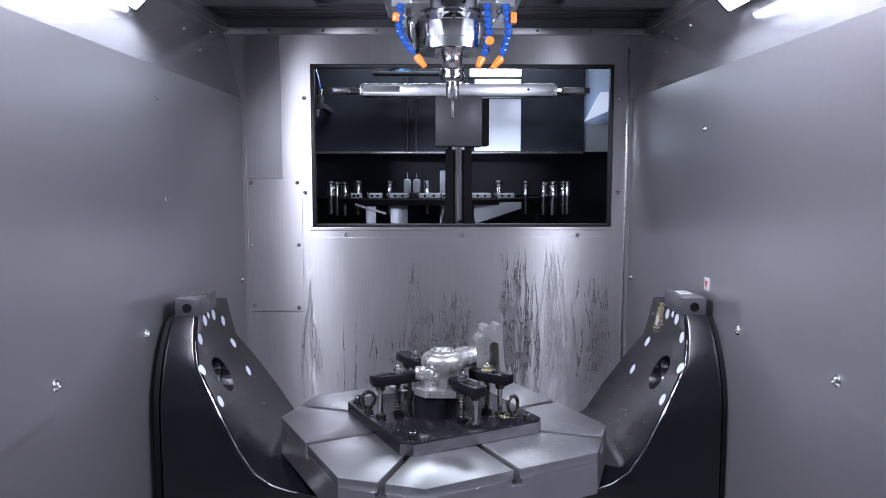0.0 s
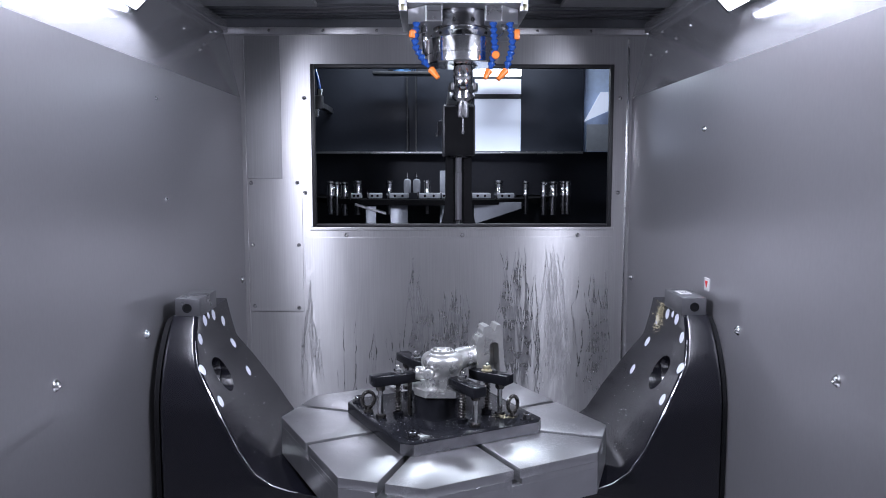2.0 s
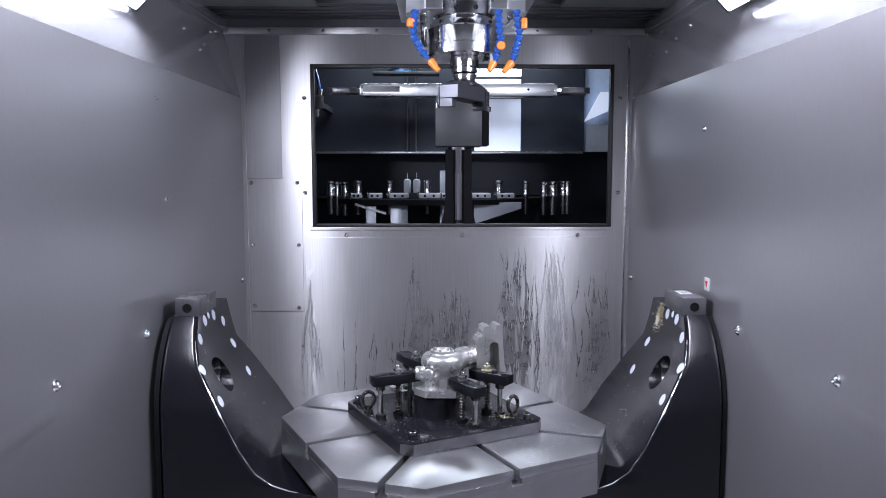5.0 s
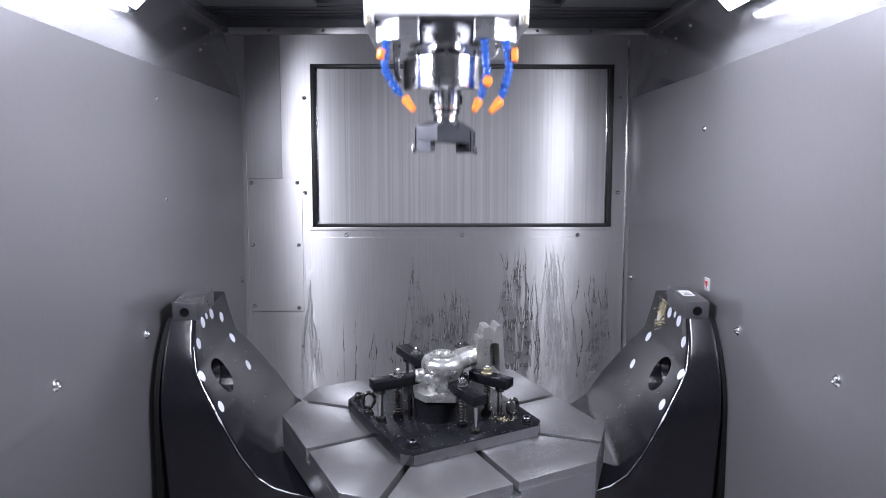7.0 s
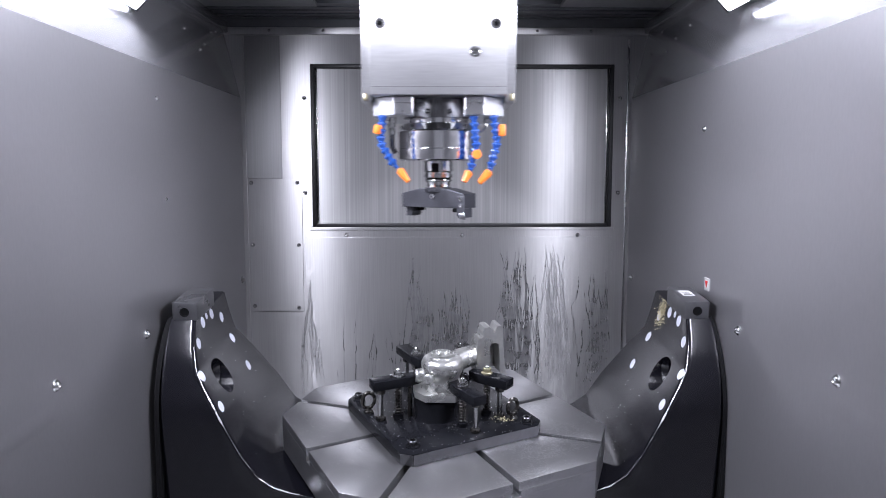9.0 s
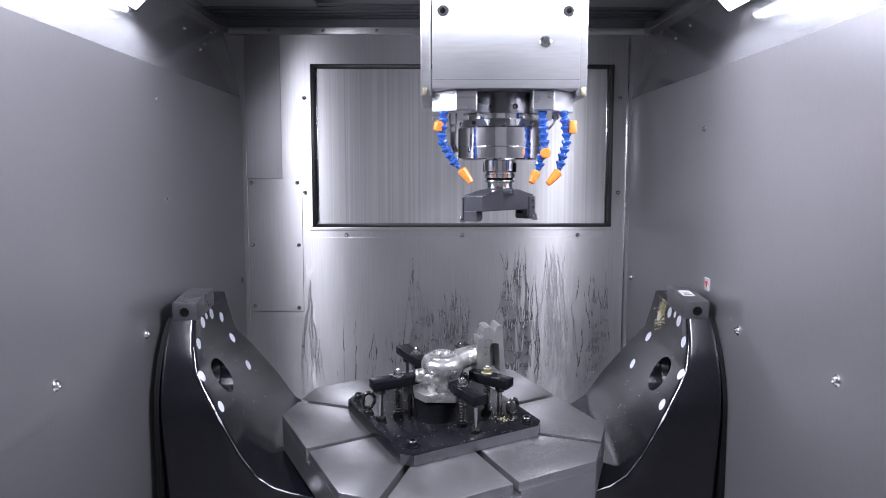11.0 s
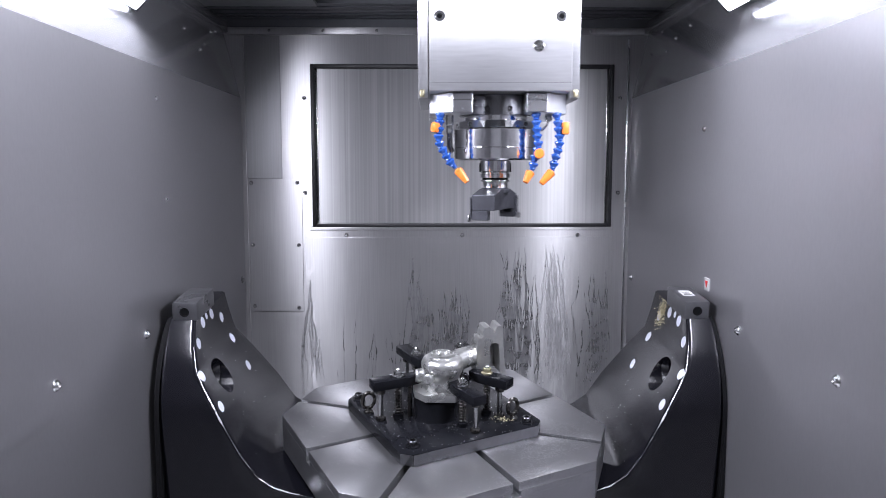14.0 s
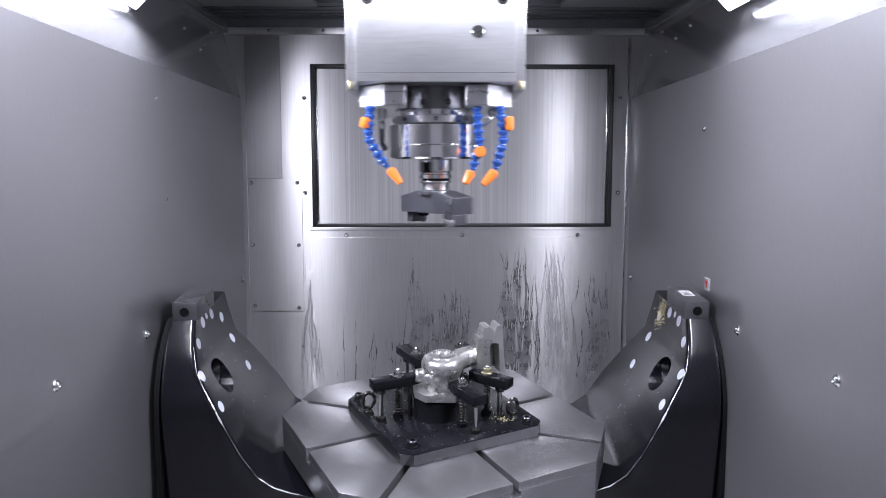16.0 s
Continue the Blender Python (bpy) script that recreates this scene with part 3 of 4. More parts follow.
def fixture_plate():
    t = thing("fixture_plate", "black oiled square fixture plate with cut corners on the table", "fixture")
    h, c = 0.169, 0.02
    o = [(h, -h + c), (h, h - c), (h - c, h), (-h + c, h), (-h, h - c), (-h, -h + c), (-h + c, -h), (h - c, -h)]
    part("plate", prism(o, 0.0005, PT, SQ, bevel=0.0012), BLACK_STEEL, t)
    # Light is put into the colour here: sides in shade get no strip.
    part("lit_side", box(-h + c, h - c, -h - 0.0006, -h + 0.001, 0.001, PT - 0.0015, m=SQ), LIT_EDGE, t, "milled steel edge, bright only on the lit side", smooth=False)
    for sg in (-1, 1):
        k = SQ @ at(sg * (h - c / 2), -h + c / 2, 0) @ pose(0, 0, 0, 0, 0, sg * 45)
        part("lit_corner", box(-c * 0.69, c * 0.69, -0.0006, 0.001, 0.001, PT - 0.0015, m=k), LIT_EDGE, t, "milled steel corner, bright only on the lit side", smooth=False)
    return rides(t)


fixture_plate()


def socket_screw(x, y):
    t = thing("socket_screw", "black socket head screw in the fixture plate", "screw", "plate screws", at(x, y, PT))
    part("washer", cyl(0.0145, 0, 0.002, segs=20), BLACK_STEEL, t)
    part("head", lathe([(0.0095, 0.002), (0.0095, 0.013), (0.0085, 0.014), (0.0055, 0.014), (0.005, 0.007), (0, 0.007)], segs=20), DARK_STEEL, t)
    return rides(t)


for x, y in ((-0.060, -0.180), (0.186, -0.070), (-0.193, 0.061), (0.06, 0.185)):
    socket_screw(x, y)


def eyebolt(x, y, a):
    t = thing("eyebolt", "dark steel lifting eyebolt standing on the plate", "eyebolt", "lifting eyebolts", at(x, y, PT) @ pose(0, 0, 0, 0, 0, a))
    ring = [(0.0145 * math.cos(k * math.pi / 12), 0, 0.028 + 0.0180 * math.sin(k * math.pi / 12)) for k in range(24)]
    part("ring", tube(ring, 0.0042, segs=10, close=True), OILY, t)
    part("collar", lathe([(0.011, 0), (0.011, 0.004), (0.006, 0.007), (0.005, 0.012)], segs=20), OILY, t)
    return rides(t)


eyebolt(-0.164, -0.012, 20)
eyebolt(0.157, -0.050, 38)


def hexagon(r, z0, z1, m=None, bm=None):
    return lathe([(r * 0.93, z0), (r, z0 + 0.001), (r, z1 - 0.001), (r * 0.93, z1)], m, bm, 6)


def clamp(outer, inner, spring, stud, h=0.093, brass=False):
    """A strap clamp: strap, spring-loaded bolt with nut, and a support stud under its heel."""
    o, i = Vector((*outer, 0)), Vector((*inner, 0))
    d = (i - o).length
    t = thing("strap_clamp", "black steel strap clamp with a spring-loaded bolt", "clamp", "strap clamps", at(outer[0], outer[1], PT))
    a = math.atan2(i.y - o.y, i.x - o.x)
    m = Matrix.Rotation(a, 4, "Z") @ at(0, 0, h - PT)
    w = 0.0165
    strap = [(0, -w), (d * 0.72, -w), (d, -w * 0.62), (d, w * 0.62), (d * 0.72, w), (0, w)]
    part("strap", prism(strap, 0, 0.021, m, bevel=0.0018), BLACK_STEEL, t)
    k = max(0.2, min(0.8, (Vector((*spring, 0)) - o).dot((i - o).normalized()) / d))
    c = m @ Vector((d * k, 0, 0))
    ct = at(c.x, c.y, 0)
    part("slot", prism([(d * k + x, y) for x, y in ((-0.016, -0.006), (0.016, -0.006), (0.019, 0), (0.016, 0.006), (-0.016, 0.006), (-0.019, 0))], 0.0211, 0.0217, m), BLACK, t)
    ht = h - PT + 0.021
    part("washer", lathe([(0.0125, ht + 0.0006), (0.0125, ht + 0.003), (0.009, ht + 0.005)], ct, segs=20), BRASS if brass else BRIGHT, t, "brass washer" if brass else "steel washer")
    part("nut", hexagon(0.0095, ht + 0.005, ht + 0.0125, ct), BRASS if brass else BRIGHT, t, "brass-plated nut" if brass else "bright hexagon nut")
    part("bolt_end", lathe([(0.0048, ht + 0.0125), (0.0048, ht + 0.017), (0.003, ht + 0.019)], ct, segs=14), BRIGHT, t)
    part("bolt", cyl(0.0045, 0.0, h - PT, ct, segs=14), OILY, t)
    coil = [(c.x + 0.0075 * math.cos(q), c.y + 0.0075 * math.sin(q), 0.010 + (h - PT - 0.012) * q / (18 * math.pi)) for q in (k2 * math.pi / 7 for k2 in range(127))]
    part("spring", tube(coil, 0.0012, segs=6), OILY, t, "dark coil spring")
    part("seat", lathe([(0.0115, 0), (0.0115, 0.009), (0.008, 0.010)], ct, segs=20), BLACK_STEEL, t)
    st = at(stud[0] - outer[0], stud[1] - outer[1], 0)
    part("stud", lathe([(0.0055, 0.008), (0.0055, h - PT - 0.012)], st, segs=12), BRIGHT, t, "bright threaded stud")
    part("stud_nut", hexagon(0.011, 0, 0.009, st), OILY, t)
    part("stud_head", lathe([(0.0095, h - PT - 0.012), (0.0105, h - PT - 0.009), (0.0105, h - PT - 0.001), (0.006, h - PT)], st, segs=18), OILY, t)
    return rides(t)


clamp((-0.152, -0.062), (-0.050, -0.018), (-0.097, -0.035), (-0.133, -0.054), h=0.100)
clamp((0.079, -0.143), (0.021, -0.046), (0.049, -0.083), (0.071, -0.117), h=0.097)
clamp((0.149, -0.058), (0.067, 0.004), (0.099, -0.025), (0.129, -0.042), h=0.100, brass=True)
clamp((-0.096, 0.195), (-0.043, 0.088), (-0.060, 0.120), (-0.083, 0.165))
clamp((0.058, 0.200), (0.034, 0.098), (0.047, 0.155), (0.054, 0.182))


def pedestal():
    t = thing("pedestal", "black round locating pedestal under the casting", "fixture", m=at(-0.012, -0.027, PT))
    part("ring", lathe([(0.0, 0.042), (0.030, 0.042), (0.031, 0.049), (0.044, 0.0502), (0.049, 0.046), (0.049, 0.006), (0.052, 0.0)], segs=48), BLACK_STEEL, t)
    for k in range(6):
        q = k * math.pi / 3 + 0.3
        part("screw", lathe([(0.004, 0.048), (0.004, 0.0515), (0.002, 0.0515), (0.002, 0.050)], at(0.037 * math.cos(q), 0.037 * math.sin(q), 0), segs=10), OILY, t)
    part("locating_pin", cyl(0.005, 0, 0.078, at(-0.058, -0.006, 0), segs=14, chamfer=0.001), OILY, t)
    return rides(t)


pedestal()


def workpiece():
    """One casting: bossed ball on a flange, a neck and a forked lug."""
    cx, cy = 0.002, -0.028
    bm = lathe([(0.0, 0.080), (0.040, 0.080), (0.0395, 0.090), (0.0385, 0.099), (0.038, 0.112), (0.0385, 0.121), (0.042, 0.127), (0.0455, 0.136), (0.0465, 0.145),
                (0.0458, 0.153), (0.0425, 0.1595), (0.037, 0.1635), (0.0300, 0.1655), (0.0262, 0.1662), (0.0255, 0.1715), (0.0225, 0.1722), (0.0210, 0.1675), (0.012, 0.1670), (0, 0.1670)],
               at(cx, cy, 0), segs=48)
    f = [(-0.050, -0.018), (-0.030, -0.044), (0.030, -0.050), (0.046, -0.030), (0.044, 0.020), (0.015, 0.042), (-0.036, 0.040), (-0.052, 0.016)]
    prism([(x * 1.08, y * 1.08) for x, y in f], 0.0765, 0.0915, at(cx - 0.008, cy, 0) @ pose(0, 0, 0, 0, 0, 4), bm)
    for q in (0.6, 2.5, 4.3):
        lathe([(0.0045, 0.1650), (0.0045, 0.1735), (0.003, 0.1745), (0, 0.1745)], at(cx + 0.0165 * math.cos(q), cy + 0.0165 * math.sin(q), 0), bm, 10)
    # side knobs
    lathe([(0.010, 0.0), (0.0095, 0.044), (0.0115, 0.046), (0.0115, 0.053), (0.009, 0.055), (0, 0.055)], at(cx - 0.012, cy, 0.119) @ pose(0, 0, 0, 80, 0, -22), bm, 18)
    lathe([(0.015, 0.0), (0.015, 0.046), (0.013, 0.050), (0, 0.050)], at(cx - 0.01, cy + 0.004, 0.118) @ pose(0, 0, 0, 88, 0, -82), bm, 20)
    # neck towards the lug
    tube([(cx + 0.020, cy + 0.025, 0.138), (cx + 0.042, cy + 0.048, 0.140), (cx + 0.062, cy + 0.064, 0.141), (cx + 0.083, cy + 0.076, 0.141), (cx + 0.10, cy + 0.083, 0.140)],
         [0.026, 0.0245, 0.0235, 0.0245, 0.026], bm, 20)
    # forked lug
    outer = [(-0.036, 0.085), (-0.036, 0.150), (-0.0345, 0.166), (-0.030, 0.172), (-0.0245, 0.172), (-0.021, 0.177), (-0.0225, 0.186), (-0.018, 0.195), (-0.008, 0.197), (-0.0005, 0.193),
             (0.003, 0.182), (0.007, 0.181), (0.009, 0.190), (0.013, 0.198), (0.020, 0.199), (0.025, 0.192), (0.026, 0.175), (0.027, 0.150), (0.033, 0.085)]
    slot = [(0.020, 0.085), (0.017, 0.145), (0.015, 0.155), (0.009, 0.158), (0.001, 0.158), (-0.005, 0.153), (-0.006, 0.140), (-0.006, 0.085)]
    lm = at(0.112, 0.045, 0.016) @ pose(0, 0, 0, 0, 0, 14) @ TO_CAM
    prism(outer + slot, -0.026, 0.018, lm, bm)
    prism([(-0.030, 0.086), (-0.030, 0.164), (0.022, 0.164), (0.026, 0.086)], -0.034, -0.0262, lm, bm)
    ob = single("workpiece", bm, CASTING, "silver cast aluminium knuckle clamped on the black pedestal", "casting")
    return rides(ob)


workpiece()


def chips(name, n, label, material, place, size=0.0016):
    """Loose swarf: small curled flakes, joined."""
    bm = bmesh.new()
    for _ in range(n):
        p = place()
        r = size * random.uniform(0.5, 1.5)
        a = random.uniform(0, 6.3)
        u = Vector((math.cos(a), math.sin(a), 0))
        v = Vector((-u.y, u.x, 0))
        q = [bm.verts.new(p + w) for w in (-u * r, v * r * 0.6 + Vector((0, 0, r * random.uniform(0.1, 0.9))), u * r, -v * r * 0.5 + Vector((0, 0, r * 0.25)))]
        bm.faces.new(q[:3])
        bm.faces.new((q[0], q[2], q[3]))
        bm.faces.new((q[0], q[1], q[3]))
    ob = single(name, bm, material, label, "chips", kind="stuff", smooth=False)
    return rides(ob)


def on_table():
    while True:
        a, r = random.uniform(0, 6.283), 0.34 * math.sqrt(random.random())
        q = Vector((r * math.cos(a), r * math.sin(a), 0.0004))
        k = SQ.inverted() @ q
        if max(abs(k.x), abs(k.y)) > 0.312:
            continue
        if max(abs(k.x), abs(k.y)) < 0.17:
            q.z = PT + 0.0004
        return q


def clump(cx, cy, sx):
    return lambda: Vector((random.gauss(cx, sx), random.gauss(cy, sx * 0.6), PT + 0.0005 + random.random() * 0.004))


def on_arm():
    z = random.gauss(0.166, 0.017)
    y = random.gauss(-0.004, 0.013)
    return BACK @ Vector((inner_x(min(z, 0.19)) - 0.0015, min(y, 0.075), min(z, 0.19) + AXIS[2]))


def on_slope():
    sg = random.choice((-1, 1))
    z = random.uniform(-0.145, 0.02) if random.random() < 0.8 else random.uniform(0.02, 0.15)
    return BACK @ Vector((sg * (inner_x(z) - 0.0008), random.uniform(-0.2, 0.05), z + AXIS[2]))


chips("table_chips", 1100, "fine bright metal chips strewn over table and plate", CHIP, on_table, 0.0010)
def dried_spots(n):
    """Dried coolant drops on the table's outer sectors: flat, ragged and uneven."""
    bm = bmesh.new()
    while n:
        p = on_table()
        if abs(p.x) < 0.17 or p.z > 0.001:
            continue
        n -= 1
        r = random.choice((0.0006, 0.0009, 0.0012, 0.0020))
        ring = []
        for k in range(7):
            a, q = k * math.tau / 7, r * random.uniform(0.55, 1.25)
            ring.append(bm.verts.new((p.x + q * math.cos(a), p.y + q * math.sin(a), 0.0004)))
        bm.faces.new(ring)
    return rides(single("coolant_spots", bm, SPOT, "dried coolant spots on the steel table", "stains", kind="stuff", smooth=False))


dried_spots(700)
chips("chip_heap", 45, "small heap of yellowish chips beside the clamp", STRAW, clump(0.135, -0.055, 0.012), 0.0022)
chips("arm_chips", 520, "yellowish chips caught on the cradle arm", STRAW, on_arm, 0.0019)
chips("slope_chips", 100, "scattered metal chips on the cradle", CHIP, on_slope, 0.0012)

# ---- spindle head ----
SPZ = 0.5876
FY = -0.105     # the hoses' plane before the spindle axis


def hose(t, pts, nozzle):
    """A segmented coolant hose: ball joints on a chain, an orange nozzle at its end."""
    p = [Vector((x, FY + 0.012, z)) for x, z in pts]
    fine = []
    for i in range(len(p) - 1):
        a, b, c, d = p[max(i - 1, 0)], p[i], p[i + 1], p[min(i + 2, len(p) - 1)]
        for k in range(20):
            u = k / 20
            fine.append(0.5 * ((2 * b) + (c - a) * u + (2 * a - 5 * b + 4 * c - d) * u * u + (3 * b - a - 3 * c + d) * u ** 3))
    fine.append(p[-1])
    length = [0.0]
    for a, b in zip(fine, fine[1:]):
        length.append(length[-1] + (b - a).length)
    h = part("hose", tube(fine, 0.0046, segs=12), BLUE, t, "blue segmented plastic hose")
    pitch = 0.0150
    for k in range(int(length[-1] / pitch)):
        i = min(range(len(fine)), key=lambda j: abs(length[j] - (k + 0.1) * pitch))
        j = min(i + 3, len(fine) - 1)
        way = (fine[j] - fine[max(0, i - 1)]).normalized()
        m = Matrix.Translation(fine[i]) @ Vector((0, 0, 1)).rotation_difference(way).to_matrix().to_4x4()
        part("segment", lathe([(0.0044, -0.001), (0.0088, -0.0006), (0.0102, 0.0008), (0.0104, 0.0034), (0.0092, 0.0050), (0.0072, 0.0080), (0.0060, 0.0106), (0.0070, 0.0126), (0.0044, 0.0140)], m, segs=14), BLUE, h)
    (x0, z0), (x1, z1) = nozzle
    a, b = Vector((x0, FY + 0.012, z0)), Vector((x1, FY + 0.005, z1))
    part("nozzle", tube([a + (a - b) * 0.1, a, a.lerp(b, 0.25), a.lerp(b, 0.9), b], [0.006, 0.0098, 0.0092, 0.0064, 0.0058], segs=16), ORANGE, h, "orange nozzle")
    return h


def spindle_head():
    t = thing("spindle_head", "bright steel spindle head with blue coolant hoses", "spindle head")
    hs = part("housing", box(-0.147, 0.147, -0.128, 0.25, 0.140, 0.95, 0.0025), HEAD_STEEL, t)
    part("seam", box(-0.1465, 0.1465, -0.1284, -0.1270, 0.1570, 0.1576), BLOCK, hs, "thin sheet joint", smooth=False)
    for x, z in ((-0.126, 0.290), (0.123, 0.290)):
        part("socket_screw", lathe([(0.011, 0.001), (0.011, -0.004), (0.009, 0.003), (0.006, 0.003), (0.005, -0.003), (0, -0.003)], at(x, -0.128, z) @ TO_CAM, segs=20), BRIGHT, hs, "socket screw")
        part("socket", cyl(0.0052, -0.002, 0.0012, at(x, -0.128, z) @ TO_CAM, segs=12), BLACK, hs)
    part("plug", lathe([(0.0115, 0), (0.0115, 0.003), (0.010, 0.004), (0.008, 0.002), (0.006, 0.004), (0.0035, 0.004), (0.003, 0.001), (0, 0.001)], at(0.0773, -0.128, 0.2305) @ TO_CAM, segs=24), BRIGHT, hs)
    for sg in (-1, 1):
        sc = part("side_cover", box(sg * 0.160 - 0.011, sg * 0.160 + 0.011, -0.085, 0.22, 0.128, 0.95, 0.004), HEAD_STEEL, t)
        part("fitting", box(sg * 0.162 - 0.005, sg * 0.162 + 0.005, -0.0885, -0.0855, 0.131, 0.147, 0.002), BRASS, sc, "small brass fitting")
        # the outer brackets: a flat block whose outer corner is cut back
        part("bracket", prism([(sg * x, y) for x, y in ((0.0995, -0.108), (0.147, -0.062), (0.147, 0.20), (0.056, 0.20), (0.056, -0.108))], 0.098, 0.139, bevel=0.0015), ARM_STEEL, t, smooth=False)
        part("bracket_plate", box(min(sg * 0.058, sg * 0.0985), max(sg * 0.058, sg * 0.0985), -0.1125, -0.1084, 0.100, 0.124, 0.001), BRACKET, t, smooth=False)
        part("bracket_plate", box(min(sg * 0.058, sg * 0.0985), max(sg * 0.058, sg * 0.0985), -0.1125, -0.1084, 0.1245, 0.1375, 0.001), BRACKET, t, smooth=False)
    part("collar", lathe([(0.055, 0.095), (0.080, 0.096), (0.080, 0.139), (0.055, 0.139)], segs=48), DARK_STEEL, t)
    for x in (-0.0245, 0.0245):
        y = -math.sqrt(0.080 ** 2 - x * x)
        part("collar_screw", lathe([(0.0055, -0.002), (0.0055, 0.002), (0.003, 0.002), (0.003, -0.001), (0, -0.001)], at(x, y, 0.109) @ TO_CAM, segs=14), BLACK, t)
    part("nose", lathe([(0.029, 0.062), (0.029, 0.001), (0.046, 0.0), (0.091, 0.0), (0.0945, 0.003), (0.0945, 0.026), (0.0933, 0.0268), (0.0945, 0.028), (0.0945, 0.066), (0.088, 0.070), (0.083, 0.084), (0.070, 0.086), (0.070, 0.097), (0.029, 0.097)], segs=64), CHROME, t)
    for k in range(8):
        q = math.pi / 4 * k - math.pi / 2
        part("nose_screw", lathe([(0.0045, 0), (0.0045, 0.003), (0.002, 0.003), (0.002, 0.001)], at(0.0845 * math.cos(q), 0.0845 * math.sin(q), 0.077) @ pose(0, 0, 0, 0, 0, math.degrees(q)) @ ALONG_X, segs=12), DARK_STEEL, t)
    # pipe fittings beside the hoses
    for x, z0 in ((-0.104, 0.044), (0.108, 0.070)):
        part("pipe_fitting", hexagon(0.0085, z0 + 0.030, z0 + 0.052, at(x, -0.07, 0)), BRIGHT, t)
        part("pipe_nut", hexagon(0.0072, z0 + 0.012, z0 + 0.029, at(x, -0.07, 0)), BRIGHT, t)
    part("spray_pipe", tube([(-0.104, -0.07, 0.056), (-0.104, -0.068, 0.030), (-0.098, -0.06, 0.018)], 0.0055, segs=12), DARK_STEEL, t)
    part("air_pipe", tube([(0.108, -0.07, 0.082), (0.104, -0.075, 0.074), (0.092, -0.08, 0.062)], 0.0025, segs=8), BRIGHT, t)
    h = hose(t, [(-0.124, 0.099), (-0.126, 0.068), (-0.1277, 0.050), (-0.1255, 0.034), (-0.114, 0.0137), (-0.105, -0.0018), (-0.0915, -0.017)], ((-0.086, -0.0226), (-0.067, -0.047)))
    part("valve", lathe([(0.008, 0), (0.010, 0.004), (0.010, 0.016), (0.007, 0.020)], at(-0.136, FY + 0.010, 0.058) @ pose(0, 0, 0, 0, 12, 0), segs=18), ORANGE, h, "orange valve knob")
    h = hose(t, [(0.0777, 0.099), (0.0794, 0.072), (0.081, 0.050), (0.083, 0.0307), (0.0755, 0.0), (0.071, -0.0228)], ((0.067, -0.0265), (0.056, -0.0475)))
    part("valve", lathe([(0.0105, 0), (0.0105, 0.008), (0.009, 0.010)], at(0.084, FY + 0.006, 0.0127) @ TO_CAM, segs=24), ORANGE, h, "orange valve knob")
    h = hose(t, [(0.121, 0.099), (0.1255, 0.069), (0.1287, 0.0456), (0.1266, 0.0264), (0.119, 0.0), (0.1138, -0.0228)], ((0.1117, -0.0265), (0.090, -0.050)))
    part("valve", box(0.133, 0.147, FY - 0.001, FY + 0.022, 0.053, 0.079, 0.003), ORANGE, h, "orange valve knob")
    return t


HEAD = spindle_head()
TAPER = [(0.0, 0.045), (0.020, 0.045), (0.023, 0.040), (0.029, 0.004), (0.029, 0.0)]


def cutter():
    t = thing("boring_head", "grey twin-blade face cutter in a dark steel tool holder", "cutting tool")
    hold = TAPER + [(0.0345, -0.001), (0.0345, -0.024), (0.0310, -0.027), (0.0310, -0.030), (0.0335, -0.031), (0.0335, -0.0385)]
    sh = part("holder", lathe(hold + [(0.0, -0.0385)], segs=48), HOLDER, t)
    part("groove", cyl(0.0285, -0.0435, -0.0386, segs=40), BLACK, sh, "dark groove")
    part("flange", lathe([(0.0, -0.0436), (0.0320, -0.0436), (0.0325, -0.0450), (0.0320, -0.0475), (0.0275, -0.0485), (0.0272, -0.058), (0.0295, -0.066), (0.0, -0.066)], segs=48), HOLDER, sh)
    for q in (0.35, 0.35 + math.pi):
        part("drive_slot", box(-0.0085, 0.0085, -0.0356, -0.030, -0.026, -0.006, 0.001, m=Matrix.Rotation(q, 4, "Z")), BLACK, sh, "dark drive slot")
    part("shoulder", lathe([(0.0295, -0.061), (0.031, -0.0625), (0.0335, -0.066), (0.0335, -0.072), (0.0, -0.072)], segs=40), CUTTER_GREY, t)
    o = [(-0.034, -0.0635), (0.034, -0.0635), (0.0865, -0.0755), (0.0865, -0.1085), (-0.0865, -0.1085), (-0.0865, -0.0755)]
    part("bar", prism(o, -0.026, 0.026, TO_CAM, bevel=0.0014), CUTTER_GREY, t, smooth=False)
    part("screw", lathe([(0.0062, 0), (0.0062, 0.0025), (0.003, 0.0025), (0.003, 0)], at(0, -0.026, -0.082) @ TO_CAM, segs=14), CHROME, t, "bright screw")
    for sg in (-1, 1):
        m = Matrix.Rotation(0 if sg > 0 else math.pi, 4, "Z")
        leg = part("leg", prism([(0.0665, -0.1087), (0.0865, -0.1087), (0.0865, -0.1300), (0.0700, -0.1300), (0.0665, -0.1240)], -0.010, 0.026, m @ TO_CAM, bevel=0.001), CUTTER_GREY, t, smooth=False)
        cart = part("cartridge", box(0.0685, 0.0895, -0.0295, -0.0262, -0.1270, -0.0800, 0.001, m=m), CUTTER_GREY, t, "grey insert cartridge", smooth=False)
        part("insert", prism([(0.0765, -0.1325), (0.0925, -0.1335), (0.0915, -0.1190), (0.0755, -0.1180)], 0.0298, 0.0335, m @ TO_CAM, bevel=0.0008), BRIGHT, cart, "bright carbide insert")
        for z in (-0.088, -0.103):
            part("clamp_screw", lathe([(0.0042, 0), (0.0042, 0.002), (0.002, 0.002), (0.002, 0)], m @ at(0.079, -0.0295, z) @ TO_CAM, segs=12), BRIGHT, cart)
        part("chip_pocket", box(0.052, 0.0662, -0.024, -0.004, -0.1180, -0.1087, 0.003, m=m), BLACK, leg)
    return t


CUTTER = cutter()


